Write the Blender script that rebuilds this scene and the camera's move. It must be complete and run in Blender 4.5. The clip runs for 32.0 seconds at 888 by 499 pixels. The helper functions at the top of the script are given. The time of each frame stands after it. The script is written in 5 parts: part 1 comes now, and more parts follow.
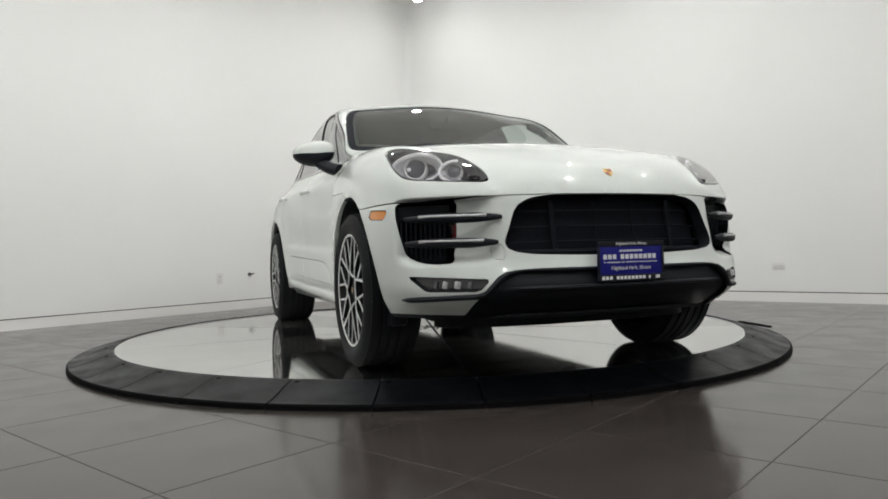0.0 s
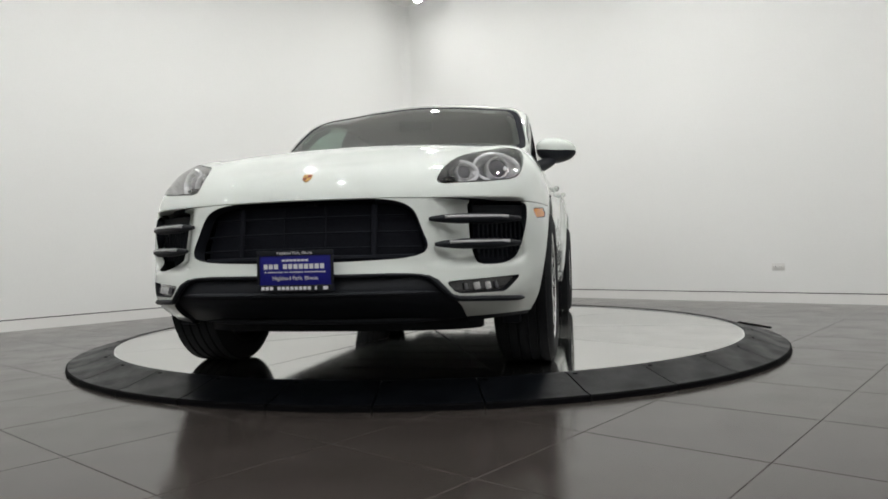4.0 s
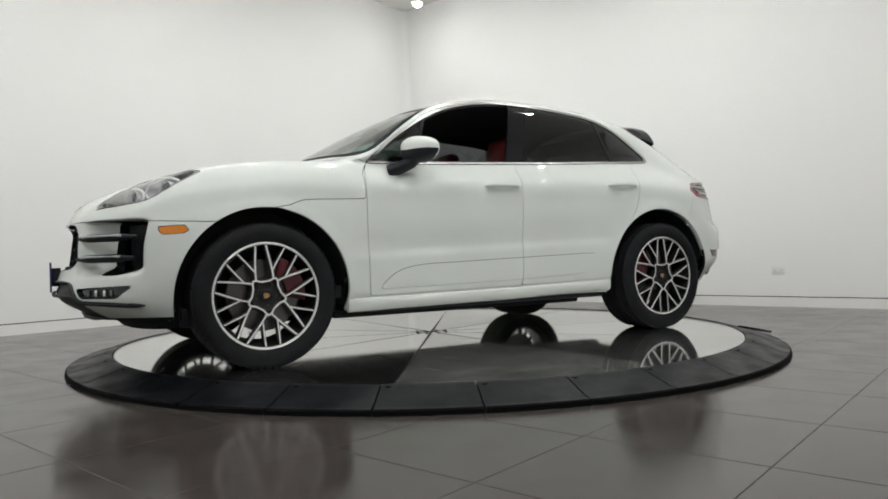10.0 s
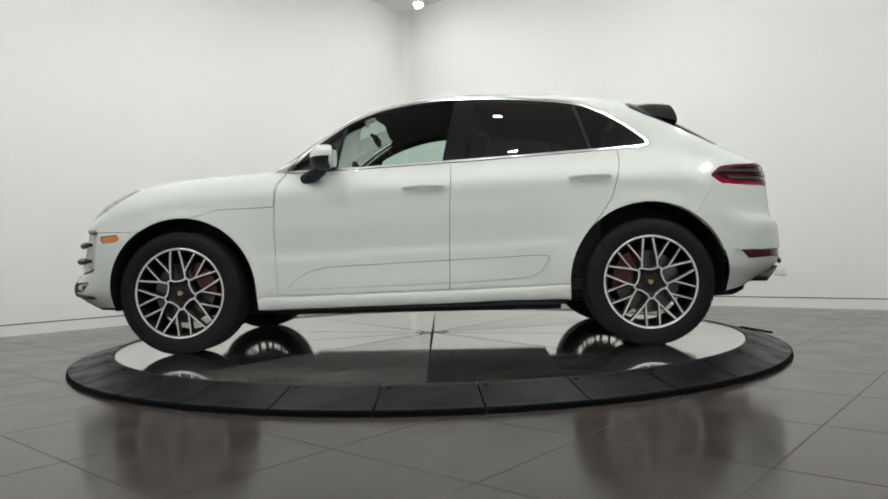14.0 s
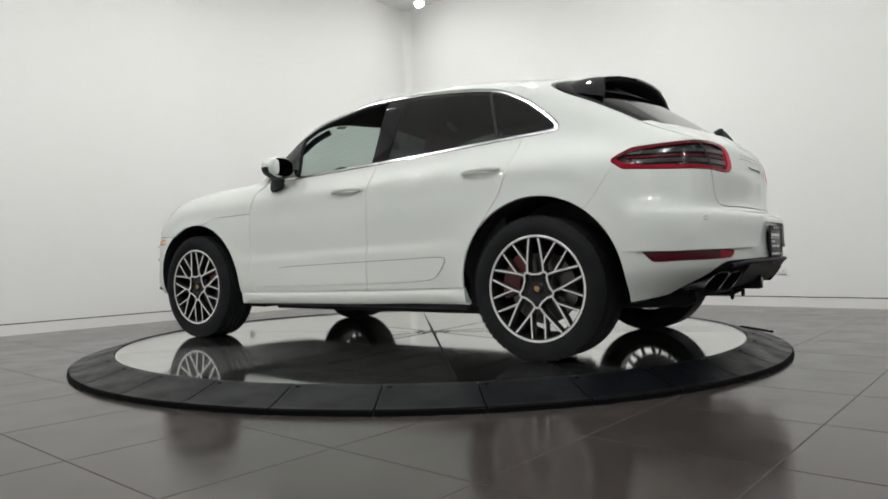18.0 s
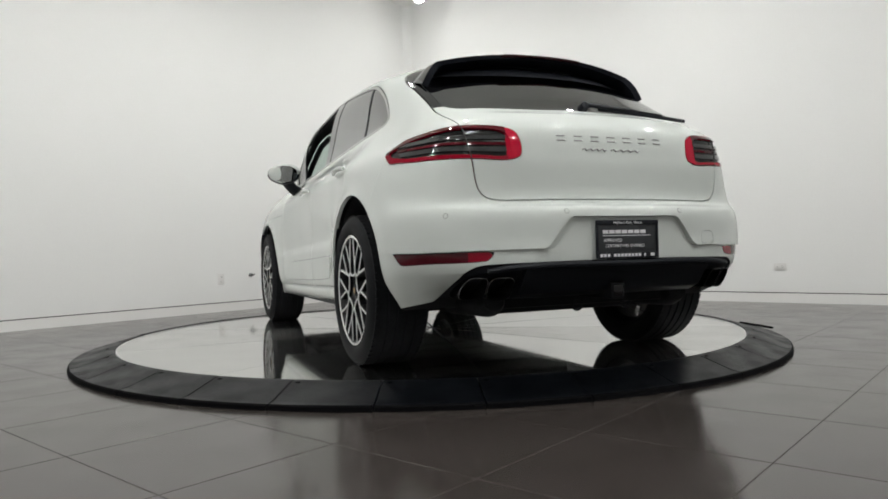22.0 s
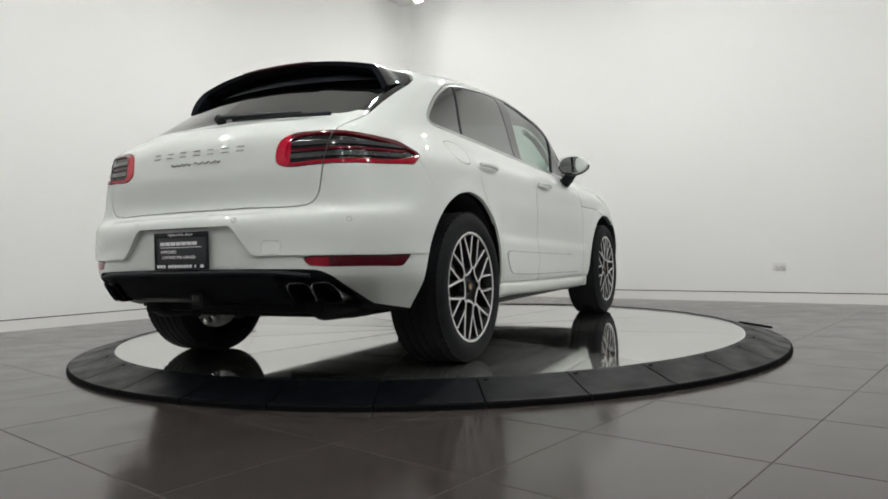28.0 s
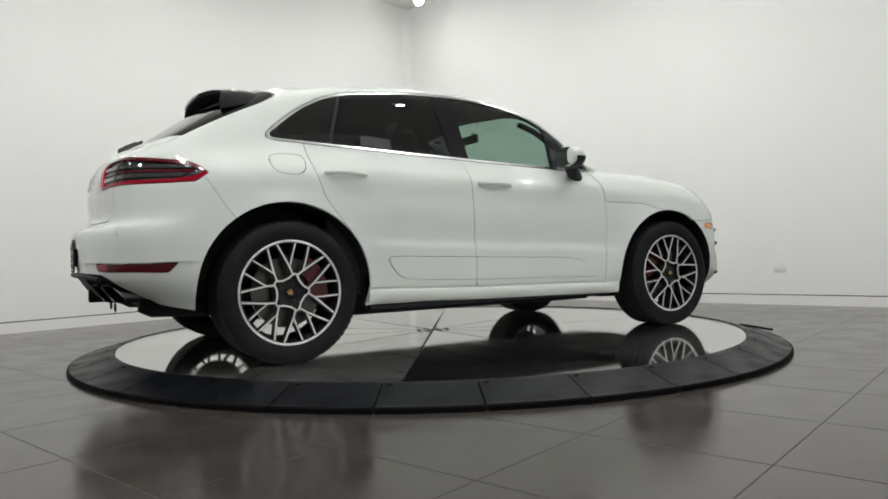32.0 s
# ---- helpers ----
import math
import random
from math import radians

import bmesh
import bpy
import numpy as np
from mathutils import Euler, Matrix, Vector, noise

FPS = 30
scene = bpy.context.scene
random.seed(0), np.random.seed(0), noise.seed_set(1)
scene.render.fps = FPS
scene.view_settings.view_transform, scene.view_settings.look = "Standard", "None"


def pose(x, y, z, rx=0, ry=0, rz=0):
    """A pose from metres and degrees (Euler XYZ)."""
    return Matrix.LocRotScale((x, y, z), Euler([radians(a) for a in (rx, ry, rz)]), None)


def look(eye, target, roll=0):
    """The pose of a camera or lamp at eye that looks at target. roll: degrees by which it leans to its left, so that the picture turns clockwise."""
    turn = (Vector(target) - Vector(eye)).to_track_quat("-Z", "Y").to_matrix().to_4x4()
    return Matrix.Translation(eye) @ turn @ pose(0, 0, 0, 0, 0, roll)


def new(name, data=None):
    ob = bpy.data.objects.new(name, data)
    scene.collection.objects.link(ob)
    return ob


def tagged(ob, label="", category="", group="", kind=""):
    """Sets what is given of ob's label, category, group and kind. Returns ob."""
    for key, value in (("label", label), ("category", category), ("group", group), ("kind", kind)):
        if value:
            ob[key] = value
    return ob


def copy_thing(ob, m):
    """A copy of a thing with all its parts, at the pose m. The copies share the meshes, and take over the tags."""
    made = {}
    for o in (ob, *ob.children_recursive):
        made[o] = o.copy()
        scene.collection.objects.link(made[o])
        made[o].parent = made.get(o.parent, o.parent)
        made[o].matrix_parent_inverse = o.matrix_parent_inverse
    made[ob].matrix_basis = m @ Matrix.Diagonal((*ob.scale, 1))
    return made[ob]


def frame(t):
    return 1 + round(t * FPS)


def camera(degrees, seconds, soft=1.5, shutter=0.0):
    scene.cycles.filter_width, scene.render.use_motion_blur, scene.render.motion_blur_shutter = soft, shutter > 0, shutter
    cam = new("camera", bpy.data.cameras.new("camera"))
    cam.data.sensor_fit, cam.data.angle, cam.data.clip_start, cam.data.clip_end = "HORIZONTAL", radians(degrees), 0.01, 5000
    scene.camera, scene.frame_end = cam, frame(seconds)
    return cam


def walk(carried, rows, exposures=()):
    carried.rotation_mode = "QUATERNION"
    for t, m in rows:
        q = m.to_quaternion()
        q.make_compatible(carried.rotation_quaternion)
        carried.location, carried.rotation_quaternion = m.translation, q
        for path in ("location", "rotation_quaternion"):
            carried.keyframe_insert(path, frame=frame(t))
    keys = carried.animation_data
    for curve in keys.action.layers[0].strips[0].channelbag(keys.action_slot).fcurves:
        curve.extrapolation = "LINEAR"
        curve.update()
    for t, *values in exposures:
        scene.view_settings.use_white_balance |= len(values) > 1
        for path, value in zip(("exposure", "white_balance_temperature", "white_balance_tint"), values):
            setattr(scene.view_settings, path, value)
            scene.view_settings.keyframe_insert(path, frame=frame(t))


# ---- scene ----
# ---- camera: on a low tripod that nods by a hair as the table turns ----
EYE = Vector((0.0, -5.089, 0.548))
LENS = 65.0
NOD = 1230.6
cam = camera(LENS, 32.0, 1.75)


def aim(dx, dy):
    """The pose of the camera, tipped by a hair sideways and upwards."""
    yaw, tip = 0.02013 - dx / NOD, 0.00283 + dy / NOD
    way = Vector((math.sin(yaw) * math.cos(tip), math.cos(yaw) * math.cos(tip), math.sin(tip)))
    return look(EYE, EYE + 5 * way, -1.537)


walk(cam, [(t, aim(dx, dy)) for t, dx, dy in (
    (0, 0, 0), (1, 0.9, -0.9), (2, 0.5, 0.1), (3.5, -0.1, 0.9), (5.5, -1.6, 3.3), (7, -1.6, 5.1), (8.5, -1.7, 6.7), (10, -1.1, 8.3),
    (11.2, -1.1, 9.1), (12.2, -0.1, 8.7), (14, 0.6, 9.6), (16.5, 0.7, 10.5), (17.3, 1.3, 10.1), (18, 1.8, 8.4), (18.7, 1.5, 5.9),
    (20, 1.4, 4.4), (22, 1.8, 1.4), (23, 2.3, -0.5), (24, 2.5, -1.2), (25.5, 1.5, 0.2), (27.5, 0.7, 0.7), (29, 0.9, 2.0),
    (30.5, 1.0, 3.5), (32, 1.3, 4.9))])

# ---- world and light: a closed white photo room with small ceiling downlights ----
FLOOR = -0.075
CEIL = 4.33
CORNER = Vector((-0.29, 5.645, 0))
ALONG_L = Vector((math.cos(radians(229.9)), math.sin(radians(229.9)), 0))
ALONG_R = Vector((math.cos(radians(-41.6)), math.sin(radians(-41.6)), 0))
world = bpy.data.worlds.new("world")
scene.world = world
world.use_nodes = True
world.node_tree.nodes["Background"].inputs[0].default_value = (0.5, 0.5, 0.5, 1)
world.node_tree.nodes["Background"].inputs[1].default_value = 0.05
scene.view_settings.exposure = 0.50


# ---- materials ----
def material(name, color, rough=0.5, metal=0.0, coat=0.0, spec=0.5, grain=0.0, scale=40.0, bump=0.0, stain=0.0, stain_scale=3.0,
             alpha=None, transmission=0.0, emit=None, coat_rough=0.03, random_tint=0.0, rough_var=0.0, ior=1.45):
    m = bpy.data.materials.new(name)
    m.use_nodes = True
    nt = m.node_tree
    b = nt.nodes["Principled BSDF"]
    b.inputs["Base Color"].default_value = (*color, 1)
    b.inputs["Roughness"].default_value = rough
    b.inputs["Metallic"].default_value = metal
    b.inputs["Coat Weight"].default_value = coat
    b.inputs["Coat Roughness"].default_value = coat_rough
    b.inputs["Specular IOR Level"].default_value = spec
    b.inputs["Transmission Weight"].default_value = transmission
    b.inputs["IOR"].default_value = ior
    if emit:
        b.inputs["Emission Color"].default_value = (*emit[0], 1)
        b.inputs["Emission Strength"].default_value = emit[1]
    if alpha is not None:
        b.inputs["Alpha"].default_value = alpha
    co = nt.nodes.new("ShaderNodeTexCoord")
    fine = nt.nodes.new("ShaderNodeTexNoise")
    fine.inputs["Scale"].default_value, fine.inputs["Detail"].default_value = scale, 6
    nt.links.new(co.outputs["Object"], fine.inputs["Vector"])
    last = None
    if grain or stain or random_tint:
        big = nt.nodes.new("ShaderNodeTexNoise")
        big.inputs["Scale"].default_value, big.inputs["Detail"].default_value = stain_scale, 5
        nt.links.new(co.outputs["Object"], big.inputs["Vector"])
        last = None
        for source, amount in ((fine.outputs["Fac"], grain), (big.outputs["Fac"], stain)):
            if not amount:
                continue
            r = nt.nodes.new("ShaderNodeMapRange")
            r.inputs["From Min"].default_value, r.inputs["From Max"].default_value = 0.3, 0.7
            r.inputs["To Min"].default_value, r.inputs["To Max"].default_value = 1 - amount, 1 + amount
            nt.links.new(source, r.inputs["Value"])
            last = mult(nt, last, r.outputs["Result"])
        if random_tint:
            info = nt.nodes.new("ShaderNodeObjectInfo")
            r = nt.nodes.new("ShaderNodeMapRange")
            r.inputs["To Min"].default_value, r.inputs["To Max"].default_value = 1 - random_tint, 1 + random_tint
            nt.links.new(info.outputs["Random"], r.inputs["Value"])
            last = mult(nt, last, r.outputs["Result"])
        mix = nt.nodes.new("ShaderNodeMix")
        mix.data_type, mix.blend_type = "RGBA", "MULTIPLY"
        mix.inputs["Factor"].default_value = 1
        mix.inputs[6].default_value = (*color, 1)
        nt.links.new(last, mix.inputs[7])
        nt.links.new(mix.outputs[2], b.inputs["Base Color"])
    if rough_var:
        big2 = nt.nodes.new("ShaderNodeTexNoise")
        big2.inputs["Scale"].default_value, big2.inputs["Detail"].default_value = stain_scale * 1.7, 7
        nt.links.new(co.outputs["Object"], big2.inputs["Vector"])
        r = nt.nodes.new("ShaderNodeMapRange")
        r.inputs["From Min"].default_value, r.inputs["From Max"].default_value = 0.3, 0.7
        r.inputs["To Min"].default_value, r.inputs["To Max"].default_value = max(0.01, rough - rough_var), rough + rough_var
        nt.links.new(big2.outputs["Fac"], r.inputs["Value"])
        nt.links.new(r.outputs["Result"], b.inputs["Roughness"])
    if bump:
        bp = nt.nodes.new("ShaderNodeBump")
        bp.inputs["Strength"].default_value, bp.inputs["Distance"].default_value = 1.0, bump
        nt.links.new(fine.outputs["Fac"], bp.inputs["Height"])
        nt.links.new(bp.outputs["Normal"], b.inputs["Normal"])
    return m


def mult(nt, a, b):
    if a is None:
        return b
    n = nt.nodes.new("ShaderNodeMath")
    n.operation = "MULTIPLY"
    nt.links.new(a, n.inputs[0]), nt.links.new(b, n.inputs[1])
    return n.outputs[0]


def glass(name, tint, plain=0.075):
    """Thin glass: clear or tinted straight through, with a sharp reflection that grows towards grazing."""
    m = bpy.data.materials.new(name)
    m.use_nodes = True
    nt = m.node_tree
    nt.nodes.remove(nt.nodes["Principled BSDF"])
    face, power, fres = nt.nodes.new("ShaderNodeLayerWeight"), nt.nodes.new("ShaderNodeMath"), nt.nodes.new("ShaderNodeMapRange")
    face.inputs["Blend"].default_value = 0.5
    power.operation = "POWER"
    power.inputs[1].default_value = 2.7
    fres.inputs["To Min"].default_value = plain
    nt.links.new(face.outputs["Facing"], power.inputs[0]), nt.links.new(power.outputs[0], fres.inputs["Value"])
    clear, gloss, mix = nt.nodes.new("ShaderNodeBsdfTransparent"), nt.nodes.new("ShaderNodeBsdfGlossy"), nt.nodes.new("ShaderNodeMixShader")
    clear.inputs["Color"].default_value = (*tint, 1)
    gloss.inputs["Roughness"].default_value = 0.012
    nt.links.new(fres.outputs[0], mix.inputs[0])
    nt.links.new(clear.outputs[0], mix.inputs[1]), nt.links.new(gloss.outputs[0], mix.inputs[2])
    nt.links.new(mix.outputs[0], nt.nodes["Material Output"].inputs["Surface"])
    return m


WALL = material("wall_paint", (0.80, 0.80, 0.785), 0.75, grain=0.012, scale=90, stain=0.012, stain_scale=0.6, bump=0.0003)
UNSEEN_WALL = material("unseen_wall_grey", (0.58, 0.58, 0.57), 0.75, grain=0.02, scale=60, stain=0.03, stain_scale=0.7)
CEILING = material("ceiling_paint", (0.78, 0.78, 0.765), 0.9, grain=0.02, scale=60)
SKIRT = material("skirting_paint", (0.80, 0.79, 0.77), 0.45, grain=0.01, scale=60)
GAP = material("dark_gap", (0.03, 0.03, 0.03), 0.8)
GROUT = material("grout", (0.045, 0.04, 0.037), 0.8, grain=0.2, scale=120)
TILE = material("porcelain_tile", (0.040, 0.034, 0.031), 0.16, grain=0.10, scale=55, stain=0.06, stain_scale=2.2, rough_var=0.05, random_tint=0.05, spec=0.5)
RUBBER = material("rubber_ramp", (0.0032, 0.0038, 0.0050), 0.38, spec=0.11, grain=0.25, scale=160, stain=0.25, stain_scale=5, bump=0.0006, rough_var=0.1)
RUBBER_EDGE = material("rubber_edge", (0.003, 0.003, 0.0036), 0.8, spec=0.06, grain=0.2, scale=120)
DISC = material("polished_disc", (0.70, 0.70, 0.68), 0.065, metal=0.992, stain=0.05, stain_scale=1.5, rough_var=0.02, random_tint=0.06)
DISC_DULL = material("dulled_disc", (0.70, 0.70, 0.68), 0.05, metal=0.985, stain=0.08, stain_scale=1.5, rough_var=0.03, random_tint=0.06)
DISC_HAZY = material("hazy_disc", (0.70, 0.70, 0.68), 0.055, metal=0.97, stain=0.08, stain_scale=1.5, rough_var=0.03, random_tint=0.06)


def hazed(m, amount):
    """Adds a wide, weak sheen over a polished metal: fine scratches and dust film."""
    nt = m.node_tree
    wide, mix, out = nt.nodes.new("ShaderNodeBsdfGlossy"), nt.nodes.new("ShaderNodeMixShader"), nt.nodes["Material Output"]
    wide.inputs["Color"].default_value = (0.75, 0.75, 0.72, 1)
    wide.inputs["Roughness"].default_value = 0.42
    film, r = nt.nodes.new("ShaderNodeTexNoise"), nt.nodes.new("ShaderNodeMapRange")
    film.inputs["Scale"].default_value, film.inputs["Detail"].default_value = 5.0, 6
    r.inputs["From Min"].default_value, r.inputs["From Max"].default_value = 0.35, 0.7
    r.inputs["To Min"].default_value, r.inputs["To Max"].default_value = amount * 0.7, amount * 1.5
    co = nt.nodes.new("ShaderNodeTexCoord")
    nt.links.new(co.outputs["Object"], film.inputs["Vector"])
    nt.links.new(film.outputs["Fac"], r.inputs["Value"]), nt.links.new(r.outputs["Result"], mix.inputs[0])
    nt.links.new(nt.nodes["Principled BSDF"].outputs[0], mix.inputs[1]), nt.links.new(wide.outputs[0], mix.inputs[2])
    nt.links.new(mix.outputs[0], out.inputs["Surface"])


hazed(DISC_HAZY, 0.10)
hazed(DISC_DULL, 0.022)
LAMP_GLOW = material("lamp_glow", (1, 1, 1), 0.5, emit=((1.0, 1.0, 0.98), 590.0))
LAMP_SOFT = material("dimmed_lamp_glow", (1, 1, 1), 0.5, emit=((1.0, 1.0, 0.98), 88.0))
LAMP_TRIM = material("lamp_trim", (0.75, 0.75, 0.74), 0.4)
PLASTIC_WHITE = material("white_plastic", (0.72, 0.71, 0.69), 0.35)
PAINT = material("white_paint", (0.625, 0.658, 0.630), 0.6, spec=0.1, coat=1.0, coat_rough=0.008, grain=0.006, scale=900, stain=0.008, stain_scale=2)
BLACK = material("black_plastic", (0.011, 0.0125, 0.0165), 0.5, spec=0.25, grain=0.25, scale=300)
BLACK_GLOSS = material("gloss_black", (0.006, 0.006, 0.008), 0.06, coat=0.6, grain=0.1, scale=100)
TYRE = material("tyre_rubber", (0.0085, 0.009, 0.0105), 0.7, spec=0.2, grain=0.25, scale=140, stain=0.25, stain_scale=8, bump=0.0004)
CHROME = material("chrome", (0.64, 0.64, 0.64), 0.27, metal=1.0, grain=0.02, scale=200)
ALU = material("turned_aluminium", (0.84, 0.84, 0.83), 0.36, metal=0.75, grain=0.05, scale=220)
RIM_DARK = material("dark_rim", (0.010, 0.010, 0.011), 0.3, grain=0.2, scale=150)
STEEL = material("brake_steel", (0.13, 0.127, 0.123), 0.3, metal=1.0, grain=0.15, scale=250)
CALIPER = material("red_caliper", (0.10, 0.005, 0.011), 0.3, coat=0.5, grain=0.1, scale=120)
AMBER = material("amber_lens", (0.62, 0.20, 0.012), 0.12, coat=1.0, grain=0.12, scale=160)
RED_BRIGHT = material("bright_red_lens", (0.46, 0.006, 0.030), 0.10, spec=0.1, coat=0.6, grain=0.12, scale=140)
RED_LENS = material("red_lens", (0.26, 0.004, 0.018), 0.10, spec=0.1, coat=0.5, grain=0.12, scale=140)
SHADED_RED = material("shaded_red_lens", (0.10, 0.004, 0.010), 0.10, coat=1.0, grain=0.12, scale=140)
DARK_RED = material("smoked_red_lens", (0.075, 0.003, 0.009), 0.08, spec=0.1, coat=0.6, grain=0.15, scale=120)
SMOKE = material("smoked_lens", (0.022, 0.022, 0.025), 0.08, coat=1.0, grain=0.15, scale=120)
GREY_LENS = material("grey_lens", (0.12, 0.12, 0.13), 0.12, coat=1.0, grain=0.1, scale=120)
LAMP_DARK = material("lamp_black", (0.008, 0.007, 0.008), 0.2, spec=0.4)
BADGE = material("badge_metal", (0.34, 0.34, 0.34), 0.35, metal=0.6)
SILVER = material("silver_paint", (0.42, 0.42, 0.43), 0.45, metal=0.3)
BAR_LENS = material("dark_grey_lens", (0.030, 0.032, 0.034), 0.10, coat=1.0, grain=0.15, scale=120)
LAMP_INNER = material("lamp_inner", (0.62, 0.62, 0.63), 0.35, metal=0.5, grain=0.2, scale=80)
TINT = glass("privacy_glass", (0.085, 0.092, 0.097), 0.09)
SCREEN = glass("windscreen_glass", (0.62, 0.74, 0.69), 0.12)
CLEAR = glass("clear_glass", (0.60, 0.78, 0.69))
LENS_CLEAR = glass("clear_lens", (0.94, 0.94, 0.95), 0.045)
TRIM_DARK = material("dark_cabin", (0.012, 0.0125, 0.015), 0.6, grain=0.3, scale=180, bump=0.0003)
LAMP_CHROME = material("lamp_chrome", (0.90, 0.90, 0.91), 0.20, metal=0.45, stain=0.25, stain_scale=16, bump=0.0006, grain=0.1, scale=60)
LAMP_BACK = material("lamp_backing", (0.30, 0.30, 0.305), 0.3, metal=0.4, stain=0.5, stain_scale=18, bump=0.0005, grain=0.2, scale=70)
VOID = material("void_black", (0.0085, 0.0095, 0.0135), 0.7, spec=0.1, grain=0.2, scale=120)
LEATHER = material("red_leather", (0.14, 0.008, 0.012), 0.42, grain=0.2, scale=160, bump=0.0004)
GOLD = material("gold_crest", (0.44, 0.27, 0.10), 0.3, metal=0.6, grain=0.3, scale=120)
CREST_RED = material("crest_enamel", (0.22, 0.05, 0.03), 0.3, grain=0.2, scale=120)
PLATE_BLUE = material("blue_plate", (0.012, 0.012, 0.18), 0.4, spec=0.25, grain=0.08, scale=80)
PLATE_DARK = material("dark_plate", (0.03, 0.032, 0.036), 0.4, grain=0.1, scale=80)
GUIDE = material("white_light_guide", (0.92, 0.92, 0.93), 0.25, coat=0.6, grain=0.03, scale=80)
INK = material("white_ink", (0.72, 0.72, 0.74), 0.5)
UNDER = material("underbody", (0.010, 0.0105, 0.012), 0.7, spec=0.2, grain=0.3, scale=60, stain=0.3, stain_scale=6)
UNDER_METAL = material("dull_metal", (0.10, 0.097, 0.09), 0.4, metal=0.9, grain=0.2, scale=60)
MIRROR = material("mirror_glass", (0.62, 0.64, 0.64), 0.01, metal=1.0)


# ---- mesh helpers ----
def mesh_object(name, verts, faces, mat, parent=None, label="", smooth=True, normals=None):
    me = bpy.data.meshes.new(name)
    me.from_pydata([tuple(v) for v in verts], [], [tuple(f) for f in faces])
    for m in (mat if isinstance(mat, (list, tuple)) else [mat]):
        me.materials.append(m)
    if smooth:
        me.polygons.foreach_set("use_smooth", [True] * len(me.polygons))
    me.update()
    if normals is not None:
        me.normals_split_custom_set_from_vertices([tuple(n) for n in normals])
    ob = new(name, me)
    if parent:
        ob.parent = parent
    if label:
        ob["label"] = label
    return ob


def part(name, bm, mat, parent=None, label="", smooth=True, angle=35):
    """Links a bmesh as one mesh object under a thing or a part."""
    me = bpy.data.meshes.new(name)
    bmesh.ops.recalc_face_normals(bm, faces=bm.faces[:])
    if smooth:
        for f in bm.faces:
            f.smooth = True
        for e in bm.edges:
            if len(e.link_faces) == 2 and e.calc_face_angle(0) > radians(angle):
                e.smooth = False
    bm.to_mesh(me)
    bm.free()
    for m in (mat if isinstance(mat, (list, tuple)) else [mat]):
        me.materials.append(m)
    ob = new(name, me)
    if parent:
        ob.parent = parent
    if label:
        ob["label"] = label
    return ob


def empty(name, m=None):
    ob = new(name)
    ob.empty_display_size = 0.1
    if m is not None:
        ob.matrix_basis = m
    return ob


def add_box(bm, lo, hi, bevel=0.0, segments=2, m=None):
    r = bmesh.ops.create_cube(bm, size=1)
    vs = r["verts"]
    for v in vs:
        v.co = Vector([(lo[k] + hi[k]) / 2 + v.co[k] * (hi[k] - lo[k]) for k in range(3)])
    if bevel:
        es = list({e for v in vs for e in v.link_edges})
        vs = list({v for f in bmesh.ops.bevel(bm, geom=es, offset=bevel, segments=segments, affect="EDGES", profile=0.5)["faces"] for v in f.verts} | {v for v in vs if v.is_valid})
    if m is not None:
        bmesh.ops.transform(bm, matrix=m, verts=[v for v in vs if v.is_valid])
    return vs


def box(lo, hi, bevel=0.0, segments=2, m=None):
    bm = bmesh.new()
    add_box(bm, lo, hi, bevel, segments, m)
    return bm


def lathe(bm, profile, n=48, m=None, closed=False):
    """Turns (radius, height) points about z."""
    rings = []
    for r, z in profile:
        rings.append([bm.verts.new((r * math.cos(2 * math.pi * i / n), r * math.sin(2 * math.pi * i / n), z)) for i in range(n)])
    pairs = list(zip(rings, rings[1:])) + ([(rings[-1], rings[0])] if closed else [])
    for a, b in pairs:
        for i in range(n):
            bm.faces.new((a[i], a[(i + 1) % n], b[(i + 1) % n], b[i]))
    vs = [v for ring in rings for v in ring]
    if m is not None:
        bmesh.ops.transform(bm, matrix=m, verts=vs)
    return rings


def tube(bm, points, radius, n=10, squash=1.0, caps=True):
    """A tube along points; radius may be a list."""
    pts = [Vector(p) for p in points]
    rings = []
    up = Vector((0, 0, 1))
    for i, p in enumerate(pts):
        d = (pts[min(i + 1, len(pts) - 1)] - pts[max(i - 1, 0)]).normalized()
        a = d.cross(up)
        a = a.normalized() if a.length > 1e-4 else Vector((1, 0, 0))
        b = a.cross(d)
        r = radius[i] if isinstance(radius, (list, tuple)) else radius
        rings.append([bm.verts.new(p + a * (r * math.cos(2 * math.pi * k / n)) + b * (r * squash * math.sin(2 * math.pi * k / n))) for k in range(n)])
    for a, b in zip(rings, rings[1:]):
        for i in range(n):
            bm.faces.new((a[i], a[(i + 1) % n], b[(i + 1) % n], b[i]))
    if caps:
        bm.faces.new(rings[0][::-1]), bm.faces.new(rings[-1])
    return rings


def prism(bm, outline, thick, m=None, bevel=0.0):
    """A plate with the outline in x, y and a thickness along z."""
    lo = [bm.verts.new((x, y, 0)) for x, y in outline]
    hi = [bm.verts.new((x, y, thick)) for x, y in outline]
    n = len(outline)
    faces = [bm.faces.new(lo[::-1]), bm.faces.new(hi)]
    for i in range(n):
        faces.append(bm.faces.new((lo[i], lo[(i + 1) % n], hi[(i + 1) % n], hi[i])))
    vs = lo + hi
    if bevel:
        es = [e for e in faces[1].edges]
        r = bmesh.ops.bevel(bm, geom=es, offset=bevel, segments=2, affect="EDGES", profile=0.5)
        vs = list({v for f in r["faces"] for v in f.verts} | {v for v in vs if v.is_valid})
    if m is not None:
        bmesh.ops.transform(bm, matrix=m, verts=[v for v in vs if v.is_valid])
    return vs


